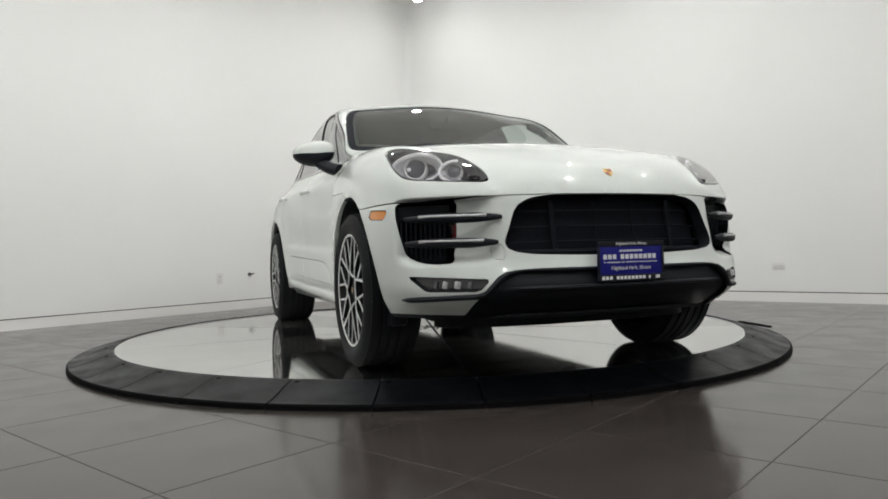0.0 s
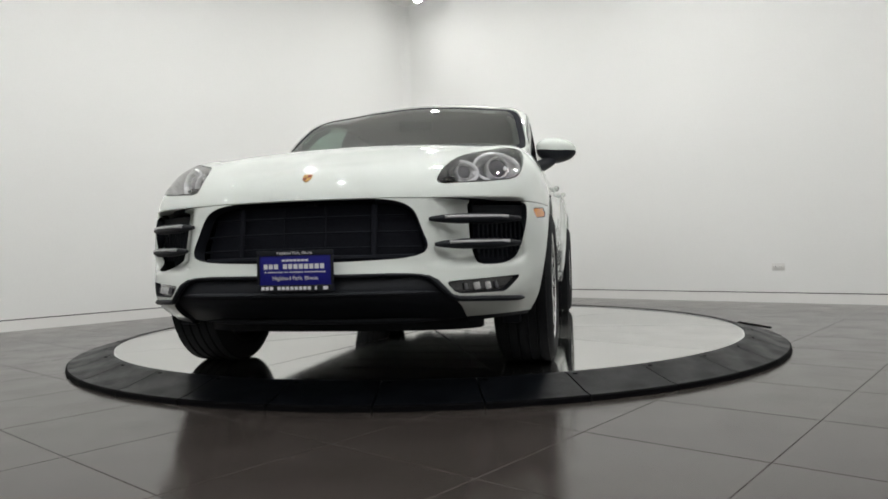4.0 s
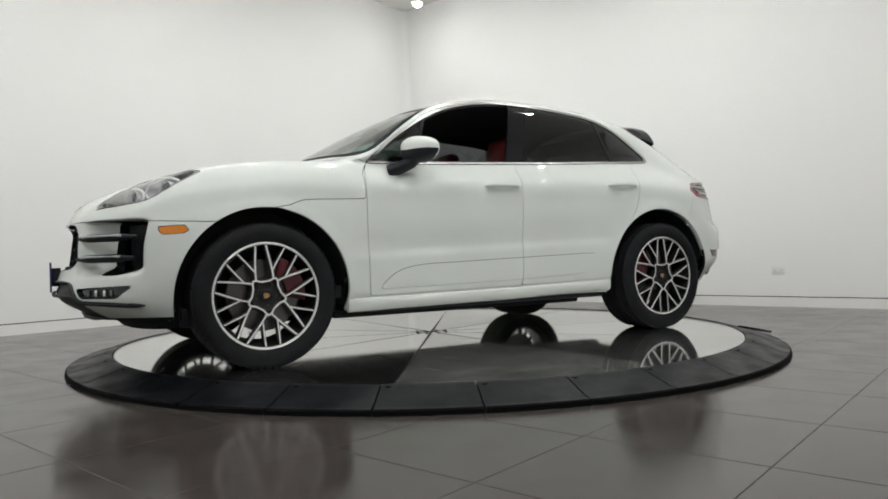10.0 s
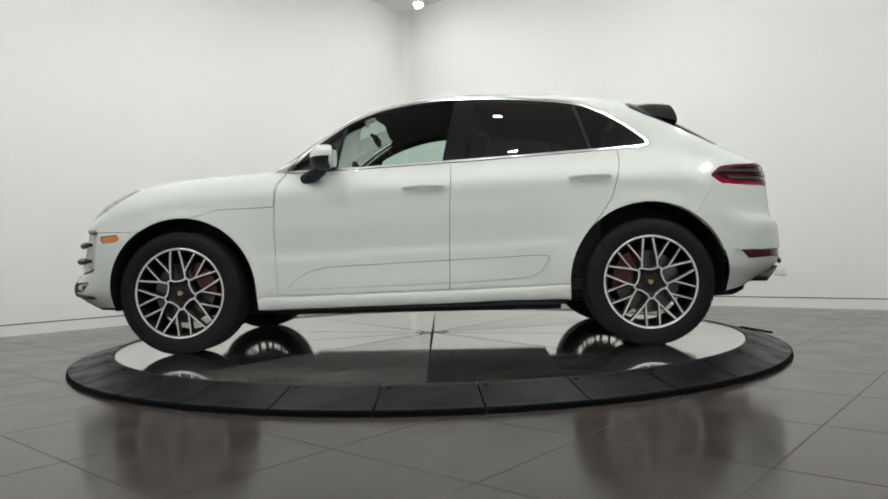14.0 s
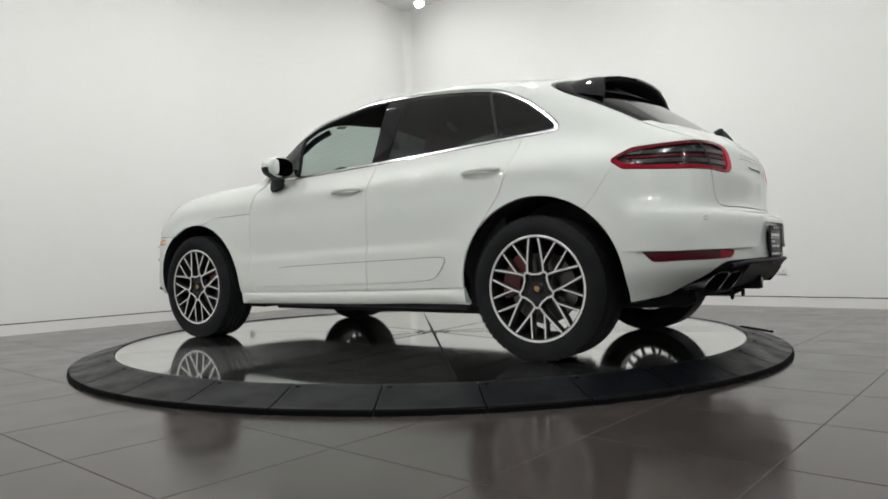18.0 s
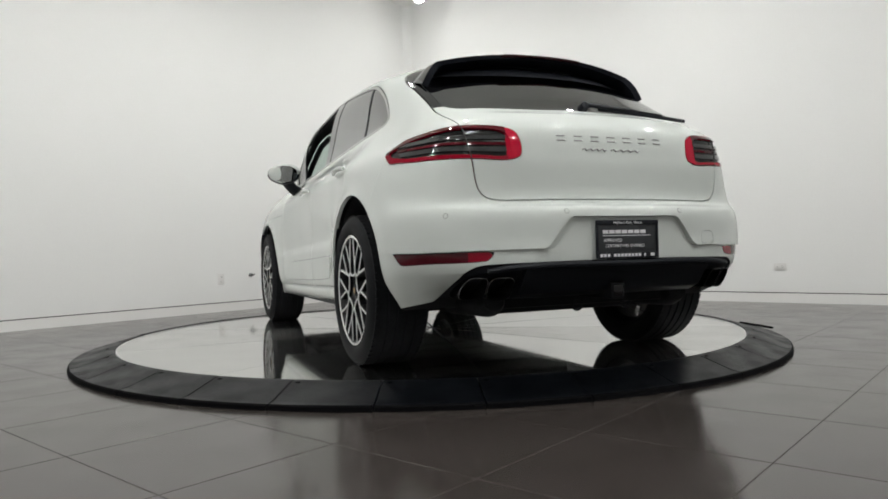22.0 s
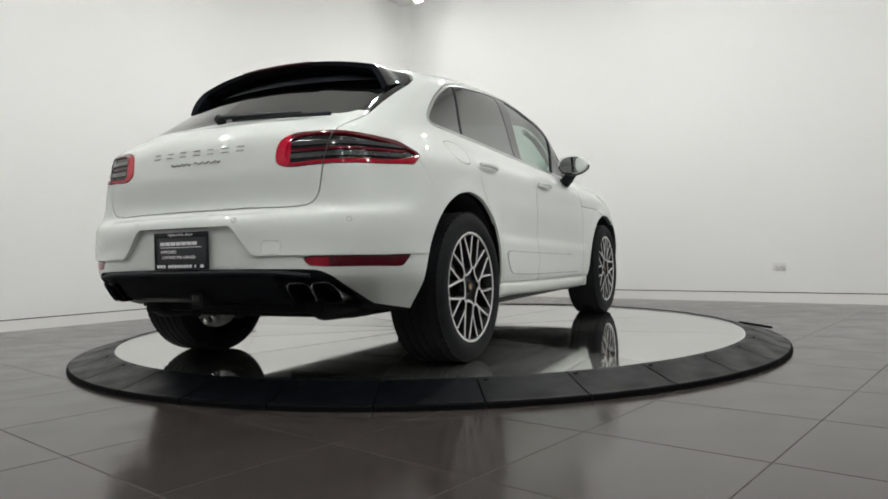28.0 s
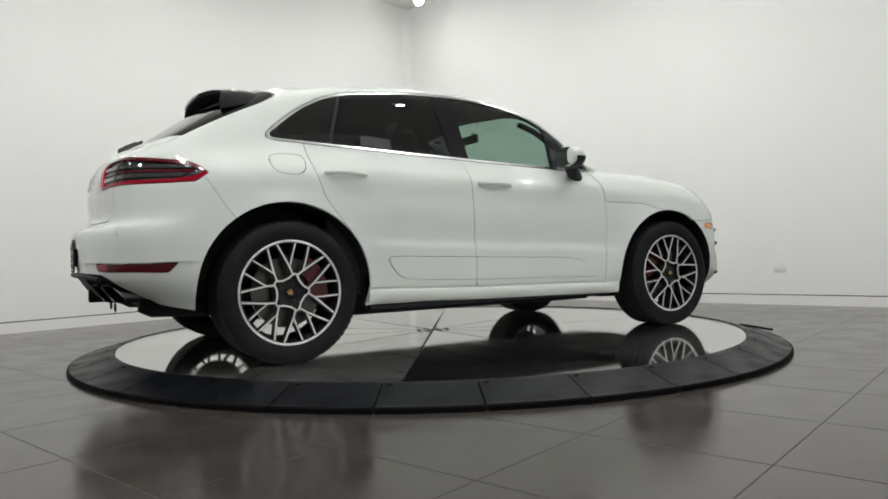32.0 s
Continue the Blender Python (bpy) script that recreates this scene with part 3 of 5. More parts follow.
P[:, 0] -= np.where(P[:, 0] > 1.8, 0.105 * smooth(0.50, 0.65, P[:, 1]) * smooth(0.885, 0.80, P[:, 1]) * smooth(0.486, 0.545, P[:, 2]) * smooth(0.768, 0.753, P[:, 2]), 0)
g = P.reshape(*shape, 3)
nrm = grid_normals(g)
if nrm[25, 90, 1] < 0:
    nrm = -nrm
Nn = nrm.reshape(-1, 3)
Nn[keep, 1] = 0
Nn /= np.linalg.norm(Nn, axis=1, keepdims=True).clip(1e-6)


class Skin:
    """Points, normals and faces of a piece of the body surface."""

    def __init__(self, p, n, faces):
        self.p, self.n, self.f = np.asarray(p, float), np.asarray(n, float), faces

    def cut(self, fn, gap=0.0):
        """The piece where fn is below -gap and the piece where it is above gap."""
        d = fn(self.p)
        return self.side(d, -gap, False), self.side(d, gap, True)

    def side(self, d, level, above):
        v = (d - level) if above else (level - d)          # keep where v > 0
        p, n = list(self.p), list(self.n)
        faces, made = [], {}
        pos = v > 0
        for f in self.f:
            k = sum(pos[i] for i in f)
            if k == len(f):
                faces.append(f)
            elif k:
                out = []
                for i, j in zip(f, f[1:] + f[:1]):
                    if pos[i]:
                        out.append(i)
                    if pos[i] != pos[j]:
                        key = (min(i, j), max(i, j))
                        if key not in made:
                            t = v[key[0]] / (v[key[0]] - v[key[1]])
                            t = min(max(t, 0.0), 1.0)
                            p.append(self.p[key[0]] * (1 - t) + self.p[key[1]] * t)
                            q = self.n[key[0]] * (1 - t) + self.n[key[1]] * t
                            n.append(q / np.linalg.norm(q))
                            made[key] = len(p) - 1
                        out.append(made[key])
                if len(out) > 2:
                    faces.append(tuple(out))
        used = sorted({i for f in faces for i in f})
        m = {i: k for k, i in enumerate(used)}
        if not used:
            return Skin(np.zeros((0, 3)), np.zeros((0, 3)), [])
        return Skin(np.array(p)[used], np.array(n)[used], [tuple(m[i] for i in f) for f in faces])

    def moved(self, depth):
        return Skin(self.p + self.n * depth, self.n, self.f)

    def mirrored(self):
        w = np.array([1, -1, 1])
        return Skin(self.p * w, self.n * w, [f[::-1] for f in self.f])

    def whole(self):
        """This left half joined with its mirror image along the middle line."""
        o = self.mirrored()
        k = len(self.p)
        m = {}
        for i in range(k):
            m[i] = i if abs(self.p[i][1]) < 1e-6 else k + i
        return Skin(np.concatenate([self.p, o.p]), np.concatenate([self.n, o.n]), self.f + [tuple(m[i] for i in f) for f in o.f]).tidy()

    def tidy(self):
        used = sorted({i for f in self.f for i in f})
        m = {i: k for k, i in enumerate(used)}
        return Skin(self.p[used], self.n[used], [tuple(m[i] for i in f) for f in self.f])

    def plus(self, o):
        k = len(self.p)
        return Skin(np.concatenate([self.p, o.p]), np.concatenate([self.n, o.n]), self.f + [tuple(i + k for i in f) for f in o.f])

    def build(self, name, mat, parent, label="", flange=0.012):
        """A mesh object with a folded edge all round."""
        p, n, faces = [tuple(q) for q in self.p], [tuple(q) for q in self.n], list(self.f)
        if flange:
            count = {}
            for f in faces:
                for i, j in zip(f, f[1:] + f[:1]):
                    count[(i, j)] = count.get((i, j), 0) + 1
            rim, low = {}, {}
            for (i, j) in [e for e in count if (e[1], e[0]) not in count]:
                a, b = self.p[i], self.p[j]
                if abs(a[1]) < 1e-6 and abs(b[1]) < 1e-6:
                    continue
                side = np.cross(b - a, self.n[i] + self.n[j])
                side = side / max(np.linalg.norm(side), 1e-9)
                ids = []
                for v in (i, j):
                    p.append(tuple(self.p[v])), n.append(tuple(side))
                    ids.append(len(p) - 1)
                for v in (j, i):
                    p.append(tuple(self.p[v] - self.n[v] * flange)), n.append(tuple(side))
                    ids.append(len(p) - 1)
                faces.append((ids[1], ids[0], ids[3], ids[2]))
        ob = mesh_object(name, p, faces, mat, parent, label, normals=n)
        if isinstance(mat, list):                         # the folded edge takes the second material
            for poly in list(ob.data.polygons)[len(self.f):]:
                poly.material_index = 1
        return ob


rows_n, cols_n = shape
ids = np.arange(rows_n * cols_n).reshape(shape)
quads = np.stack([ids[:-1, :-1], ids[:-1, 1:], ids[1:, 1:], ids[1:, :-1]], -1).reshape(-1, 4)
a, b, c, d = (P[quads[:, k]] for k in range(4))
fn = np.cross(c - a, d - b)
good = np.linalg.norm(fn, axis=1) > 1e-9
if (fn * Nn[quads[:, 0]]).sum(1).mean() < 0:
    quads = quads[:, ::-1]
body = Skin(P, Nn, [tuple(int(i) for i in q) for q, ok in zip(quads, good) if ok])

YZ, XZ, XY = slice(1, 3), slice(None, None, 2), slice(0, 2)


def region(plane, poly, lo=-9, hi=9, wide=-9.0):
    """A distance function: inside the outline in that plane, with x between lo and hi and y past wide."""
    poly = np.asarray(poly)
    return lambda p: np.maximum.reduce([sdf(p[:, plane], poly), lo - p[:, 0], p[:, 0] - hi, wide - p[:, 1]])


def arch(c):
    return lambda p: np.maximum(np.hypot(p[:, 0] - c[0], (p[:, 2] - c[1]) * np.where(p[:, 2] < c[1], 0.8, 1.0)) - c[2], 0.6 - p[:, 1])


def mirror_outline(points):
    return points + [(-y, z) for y, z in points[::-1]]


CAR = empty("car")
rest = body
_, rest = rest.cut(arch(ARCH_F))
_, rest = rest.cut(arch(ARCH_R))
# glass and its trim
dlo = region(XZ, DLO_OUT, wide=0.45)
win, rest = rest.cut(dlo, 0.0026)
trim, win = win.cut(lambda p: -0.016 - dlo(p))
screen_poly = rounded(outline("-.745,1.143 -.772,1.165 -.748,1.305 -.708,1.42 -.662,1.475 -.61,1.50 -.3,1.536 0,1.556 .3,1.536 .61,1.50 .662,1.475 .708,1.42 .748,1.305 .772,1.165 .745,1.143 .5,1.157 0,1.174 -.5,1.157"))
screen, rest = rest.cut(region(YZ, screen_poly, lo=0.0), 0.002)
rear_poly = rounded(outline("-.62,1.184 -.643,1.205 -.640,1.28 -.632,1.355 -.60,1.43 -.5,1.468 0,1.51 .5,1.468 .60,1.43 .632,1.355 .640,1.28 .643,1.205 .62,1.184 .5,1.181 0,1.176 -.5,1.181"))
rear_glass, rest = rest.cut(region(YZ, rear_poly, hi=-1.3), 0.002)
# lamps and openings in the nose
head_poly = rounded(outline(".537,.836 .550,.905 .592,.962 .70,.998 .78,1.015 .828,1.004 .848,.955 .845,.89 .825,.858 .74,.842 .63,.833"))
head, rest = rest.cut(region(YZ, head_poly, lo=1.5), 0.003)
grille_poly = rounded(mirror_outline(outline("0,.772 .15,.772 .30,.768 .40,.752 .45,.72 .485,.64 .508,.575 .495,.55 .44,.533 .25,.522 .1,.519")))
grille_hole, rest = rest.cut(region(YZ, grille_poly, lo=1.9))
intake_poly = rounded(outline(".641,.7555 .75,.7575 .835,.7555 .868,.742 .874,.70 .864,.63 .842,.56 .820,.52 .790,.501 .74,.496 .690,.503 .658,.545 .646,.61 .641,.69"))
intake_hole, rest = rest.cut(region(YZ, intake_poly, lo=1.8))
fog_poly = outline(".838,.447 .586,.433 .583,.429 .617,.390 .626,.386 .785,.386 .796,.391 .843,.443")
fog, rest = rest.cut(region(YZ, fog_poly, lo=1.8), 0.0015)
chin_poly = rounded(outline("0,.470 .25,.468 .47,.463 .53,.447 .575,.40 .615,.355 .627,.335 .630,.30 .632,.25 .632,.1 0,.1 -.2,.1 -.2,.470"), 5)
chin, rest = rest.cut(region(YZ, chin_poly, lo=1.8), 0.0015)
marker, rest = rest.cut(region(XZ, outline("1.892,.687 1.898,.691 1.910,.721 1.905,.727 1.79,.733 1.784,.729 1.772,.699 1.777,.694"), wide=0.7), 0.0015)
# lamps and openings in the tail
tail_poly = rounded(outline(".432,.985 .448,1.04 .497,1.066 .60,1.074 .70,1.071 .80,1.053 .852,1.030 .886,1.004 .908,.974 .897,.948 .855,.938 .80,.933 .62,.928 .48,.925 .437,.945"))
tail, rest = rest.cut(lambda p: np.maximum(sdf(p[:, YZ], tail_poly), p[:, 0] + 1.783 + 1.3 * np.abs(p[:, 2] - 0.990)), 0.002)
reflector, rest = rest.cut(lambda p: np.maximum(sdf(p[:, YZ], rounded(outline(".600,.543 .598,.538 .618,.512 .630,.507 .83,.498 .98,.497 .98,.541 .87,.542 .75,.545"), 3)), p[:, 0] + 1.985 - 0.9 * (p[:, 2] - 0.50)), 0.0015)
diffuser, rest = rest.cut(region(YZ, rounded(mirror_outline(outline("0,.496 .3,.495 .60,.491 .660,.483 .700,.458 .722,.42 .732,.395 .742,.362 .754,.336 .778,.314 .80,.30 .80,.1 .3,.1"))), hi=-1.9), 0.0015)
# panels
SEAM = 0.0018
gate, rest = rest.cut(region(YZ, rounded(mirror_outline(outline("0,.757 .3,.757 .55,.758 .590,.768 .620,.80 .642,.92 .665,1.07 .685,1.15 .675,1.25 .662,1.34 .645,1.42 .61,1.475 .5,1.505 .25,1.525"))), hi=-1.3), 0.0028)
hood_line = outline("2.6,.768 2.25,.770 2.0,.757 1.7,.747 1.60,.752 1.36,.82 1.27,.836 1.215,.860 1.16,.868 .83,.878 .826,1.02 .80,1.06 .775,1.092 .84,1.125 1.0,1.14 1.0,1.3 2.6,1.3")
hood, rest = rest.cut(region(XZ, hood_line, lo=0.7), SEAM)
cowl, hood = hood.cut(lambda p: p[:, 0] - (1.035 - 0.10 * (p[:, 1] / 0.7) ** 2) + 0 * p[:, 2] + np.where(p[:, 1] > 0.715, 9, 0), 0.002)
front_bumper, rest = rest.cut(region(XZ, outline("2.6,.9 1.3,.9 1.3,.1 2.6,.1"), lo=1.3), 0.0)
door_f, rest = rest.cut(region(XZ, outline("-.2275,.352 -.236,.73 -.252,1.112 -.2525,1.2 .70,1.2 .765,1.105 .80,1.05 .820,.985 .827,.75 .813,.338"), wide=0.6), SEAM)
door_r, rest = rest.cut(region(XZ, outline("-.2275,.352 -.236,.73 -.252,1.112 -.2525,1.2 -1.22,1.3 -1.262,1.17 -1.262,1.10 -1.246,1.03 -1.196,.87 -1.13,.775 -1.06,.69 -1.0,.585 -.965,.46 -.955,.372"), wide=0.6), SEAM)
rear_bumper, rest = rest.cut(region(XZ, outline("-1.60,.1 -1.66,.74 -1.72,.82 -1.81,.972 -2.0,.957 -2.2,.945 -2.6,.94 -2.6,.1")), 0.0008)
fuel, rest2 = rest.cut(region(XZ, rounded(outline("-1.285,1.085 -1.30,1.10 -1.45,1.10 -1.475,1.08 -1.465,1.02 -1.43,.995 -1.34,.99 -1.30,1.01")), wide=0.6), 0.0018)

# side blades on the doors, and the lower half of the rear bumper, set in under a ledge that rises round the plate
blade_f, door_f = door_f.cut(region(XZ, BLADE, wide=0.6), 0.0012)
blade_r, door_r = door_r.cut(region(XZ, BLADE, wide=0.6), 0.0012)


def raised(skin):
    lift = 0.0075 * smooth(0.0, 0.05, skin.p[:, 2] - (0.390 - 0.027 * skin.p[:, 0]))
    return Skin(skin.p + skin.n * lift[:, None], skin.n, skin.f)


def sunk(skin):
    y = np.abs(skin.p[:, 1])
    depth = 0.012 * smooth(-1.80, -2.0, skin.p[:, 0]) + 0.012 * smooth(0.46, 0.36, y)
    return Skin(skin.p - skin.n * depth[:, None], skin.n, skin.f)


valance, rear_bumper = rear_bumper.cut(lambda p: p[:, 2] - np.interp(np.abs(p[:, 1]), [0, .262, .285, .368, .392, .62, .75, .86, .95], [.682, .682, .668, .567, .553, .551, .549, .546, .546]))
# black underside of the front bumper's corners
skirt, front_bumper = front_bumper.cut(lambda p: p[:, 2] - np.interp(p[:, 1], [0, .60, .605, .80, .86, .88, .95], [.1, .1, .284, .288, .288, .288, .288]) + np.where(p[:, 0] < 1.80, 9, 0))


# ---- panels of the car ----
TOW_REAR = ".425,.565 .425,.605 .432,.612 .498,.612 .505,.605 .505,.565 .498,.559 .432,.559"
TOW_FRONT = ".512,.54 .517,.565 .533,.577 .549,.565 .554,.54 .549,.515 .533,.503 .517,.515"
from mathutils.bvhtree import BVHTree

plain = Skin(PLAIN, Nn, body.f)
WHOLE = plain.plus(plain.mirrored())
TREE = BVHTree.FromPolygons([tuple(v) for v in WHOLE.p], WHOLE.f)


def strike(origin, way):
    hit, n, _, _ = TREE.ray_cast(Vector(origin), Vector(way))
    return hit, n


def on_front(y, z, off=0.0):
    h, n = strike((4, y, z), (-1, 0, 0))
    return h + n * off if n.x > 0 else h - n * off


def on_rear(y, z, off=0.0):
    h, n = strike((-4, y, z), (1, 0, 0))
    return h + n * off if n.x < 0 else h - n * off


def on_side(x, z, s=1, off=0.0):
    h, n = strike((x, 3 * s, z), (0, -s, 0))
    return h + n * off if n.y * s > 0 else h - n * off


def on_top(x, y, off=0.0):
    h, n = strike((x, y, 4), (0, 0, -1))
    return h + n * off if n.z > 0 else h - n * off


def band(skin, fn, half):
    """The strip where fn lies within half of zero, and what is left."""
    low, other = skin.cut(lambda p: fn(p) + half)
    strip, high = other.cut(lambda p: fn(p) - half)
    return strip, low.plus(high)


def both(skin, name, mat, label="", **kw):
    return [s.build(name, mat, CAR, label, **kw) for s in (skin, skin.mirrored())]


def under(parent, skin, name, mat, label="", **kw):
    return skin.build(name, mat, parent, label, **kw)


hood.whole().build("hood", PAINT, CAR, "glossy white clamshell bonnet")
tow_cover, bumper_right = front_bumper.cut(region(YZ, rounded(outline(TOW_FRONT), 3), lo=1.9), 0.0006)
both(skirt.moved(-0.004), "bumper_skirt", BLACK)
nose = front_bumper.plus(bumper_right.mirrored()).build("front_bumper", [PAINT, BLACK], CAR, flange=0.05)
tow_cover.mirrored().build("tow_cover", PAINT, CAR)
cowl.whole().moved(-0.006).build("cowl", BLACK, CAR)
gate_edge, gate = gate.cut(lambda p: 1.198 - p[:, 2])
gate.whole().build("tailgate", PAINT, CAR)
gate_edge.whole().moved(-0.001).build("glass_surround", BLACK_GLOSS, CAR, "gloss black surround of the rear window")
tow_cover, bumper_right = rear_bumper.cut(region(YZ, rounded(outline(TOW_REAR), 3), hi=-2.0), 0.0006)
rear_bumper.plus(bumper_right.mirrored()).build("rear_bumper", PAINT, CAR, flange=0.028)
tow_cover.mirrored().build("tow_cover", PAINT, CAR)
sunk(valance.whole()).build("bumper_valance", [PAINT, BLACK], CAR, flange=0.02)
rest2.mirrored().plus(rest).build("body_shell", PAINT, CAR, "white roof, pillars, sills and rear quarters", flange=0.02)
fuel.mirrored().build("fuel_flap", PAINT, CAR)
screen_edge, screen = screen.cut(lambda p: -0.022 - 0.014 * smooth(0.58, 0.70, p[:, 1]) - region(YZ, screen_poly, lo=0.0)(p))
screen_edge.whole().moved(-0.003).build("screen_border", VOID, CAR, "black printed border of the windscreen", flange=0)
screen.whole().moved(-0.004).build("windscreen", SCREEN, CAR, "clear windscreen", flange=0)
frit, rear_glass = rear_glass.cut(lambda p: 1.420 - p[:, 2])
frit.whole().moved(-0.003).build("spoiler_base", BLACK, CAR, flange=0)
rear_glass.whole().moved(-0.004).build("rear_window", TINT, CAR, "dark tinted rear window", flange=0)
both(trim, "window_trim", CHROME, "bright window surround", flange=0.012)
PILLAR = lambda p: p[:, 0] + 0.2585 + 0.24 * (p[:, 2] - 1.14)
mid_pillar, side_glass = win.cut(lambda p: np.abs(PILLAR(p)) - 0.0615 - 0.02 * (p[:, 2] - 1.14))
both(mid_pillar.moved(-0.004), "centre_pillar", BLACK_GLOSS)
glass_f, glass_r = side_glass.cut(lambda p: -PILLAR(p))
DIV = lambda p: p[:, 0] + 1.105 + (p[:, 2] - 1.18) * -0.30
divider, glass_r = band(glass_r, DIV, 0.009)
both(divider.moved(-0.003), "quarter_divider", BLACK)
quarter, glass_r = glass_r.cut(DIV)
both(quarter.moved(-0.006), "quarter_window", TINT, "dark privacy glass", flange=0)
both(glass_r.moved(-0.006), "rear_side_window", TINT, "dark privacy glass", flange=0)
SAIL = lambda p: 0.472 - 0.29 * (p[:, 2] - 1.1) - p[:, 0]
sail_bar, glass_f = band(glass_f, SAIL, 0.010)
both(sail_bar.moved(-0.004), "sail_divider", BLACK)
sail, glass_f = glass_f.cut(SAIL)
edge_f, glass_f = glass_f.cut(lambda p: -0.022 - region(XZ, DLO_OUT)(p) + np.where(p[:, 2] > 1.2, 0, 9))
both(edge_f.moved(-0.010), "window_seal", BLACK)
glass_f.mirrored().moved(-0.012).build("front_side_window", CLEAR, CAR, "clear front side window, closed", flange=0)
both(sail.moved(-0.006), "sail_window", TINT, "small dark fixed corner window", flange=0)


def handle(parent, x0, z, s):
    """A pull handle over a shallow pocket."""
    pts = [on_side(x0 - 0.245 * k / 10, z + 0.004 * k / 10, s, 0.004 + 0.026 * math.sin(math.pi * min(max(k / 10, 0.02), 0.98)) ** 0.45) for k in range(11)]
    bm = bmesh.new()
    tube(bm, pts, [0.008, 0.011, 0.012, 0.012, 0.012, 0.012, 0.012, 0.012, 0.012, 0.011, 0.008], 12, 1.15)
    part("door_handle", bm, PAINT, parent)
    bm = bmesh.new()
    ring = []
    for k in range(16):
        a = 2 * math.pi * k / 16
        ring.append(bm.verts.new(on_side(x0 - 0.125 + 0.085 * math.cos(a), z - 0.006 + 0.022 * math.sin(a), s, 0.0012)))
    c = bm.verts.new(on_side(x0 - 0.125, z - 0.004, s, -0.006))
    for k in range(16):
        bm.faces.new((ring[k], ring[(k + 1) % 16], c))
    part("handle_pocket", bm, PAINT, parent)


for s in (1, -1):
    ob = (door_f if s > 0 else door_f.mirrored()).build("front_door", PAINT, CAR)
    raised(blade_f if s > 0 else blade_f.mirrored()).build("door_blade", PAINT, ob, flange=0.009)
    handle(ob, 0.040, 0.967, s)
    ob = (door_r if s > 0 else door_r.mirrored()).build("rear_door", PAINT, CAR)
    raised(blade_r if s > 0 else blade_r.mirrored()).build("door_blade", PAINT, ob, flange=0.009)
    handle(ob, -0.950, 0.995, s)

# ---- nose ----
grille_hole.whole().moved(-0.075).build("grille_back", VOID, CAR, flange=0)


def bar(name, pts, w, d, mat, parent, n=8, label=""):
    bm = bmesh.new()
    tube(bm, pts, w, n, d)
    return part(name, bm, mat, parent, label)


grille = part("grille", box((2.17, -0.02, 0.53), (2.19, 0.02, 0.76)), BLACK, CAR)
for z in (0.708, 0.644, 0.583):
    half = 0.43 if z > 0.7 else 0.475 if z > 0.6 else 0.49
    bar("grille_bar", [on_front(-half + 2 * half * k / 24, z, -0.050) for k in range(25)], 0.0045, 1.0, VOID, grille)
for y in (-0.097, 0.087):
    bar("grille_bar", [on_front(y, 0.525 + 0.24 * k / 6, -0.050) for k in range(7)], 0.004, 1.0, VOID, grille)
for y in (-0.295, 0.295):
    bar("grille_post", [on_front(y, 0.525 + 0.235 * k / 6, -0.050) for k in range(7)], 0.013, 0.7, VOID, grille)
bar("lower_bar", [on_front(-0.46 + 0.92 * k / 20, 0.541, -0.040) for k in range(21)], 0.014, 0.9, VOID, grille)
part("radiator_mesh", box((2.10, -0.46, 0.52), (2.13, 0.46, 0.77), 0.01), VOID, grille)
part("radiator", box((1.93, -0.56, 0.48), (1.97, 0.56, 0.80), 0.01), VOID, grille)

for skin, s in ((intake_hole, 1), (intake_hole.mirrored(), -1)):
    intake = Skin(skin.p - np.array([0.10, 0, 0]), skin.n, skin.f).build("side_intake", VOID, CAR, flange=0)
    for k in range(10):
        y = 0.672 + 0.0185 * k
        x = 2.012 - 0.46 * (y - 0.645)
        low, high = (0.512 if 0.69 < y < 0.80 else 0.54), 0.690
        bar("fin", [(x, s * y, low + (high - low) * i / 3) for i in range(4)], 0.0042, 1.0, BLACK, intake, 6)
    shutter = bmesh.new()
    prism(shutter, [(0.652, 0.688), (0.865, 0.688), (0.868, 0.742), (0.652, 0.742)], 0.012, Matrix(((0, 0, 1, 2.005), (s, 0, 0, 0), (0, 1, 0, 0), (0, 0, 0, 1))), 0.004)
    for v in shutter.verts:
        v.co.x -= 0.46 * (abs(v.co.y) - 0.645)
    part("intake_shutter", shutter, BLACK, intake)
    for z, y0 in ((0.681, 0.512), (0.580, 0.537)):
        pts, rad = [], []
        for k in range(17):
            y = y0 + (0.848 - y0) * k / 16
            h = on_front(s * y, z, 0.0)
            h.x += 0.012 - 0.016 * (k / 16)
            pts.append(h)
            rad.append(0.007 + 0.0135 * min(1, k / 5) ** 0.6 * (1 if k < 13 else 1 - 0.2 * (k - 12)))
        blade = bar("intake_blade", pts, rad, 1.0, BLACK, intake, 12)
        bar("blade_inlay", [Vector((p.x + 0.0165, p.y, p.z + 0.0075)) for p in pts[3:15]], 0.0070, 1.0, SILVER, blade, 8, "silver inlay on the blade")

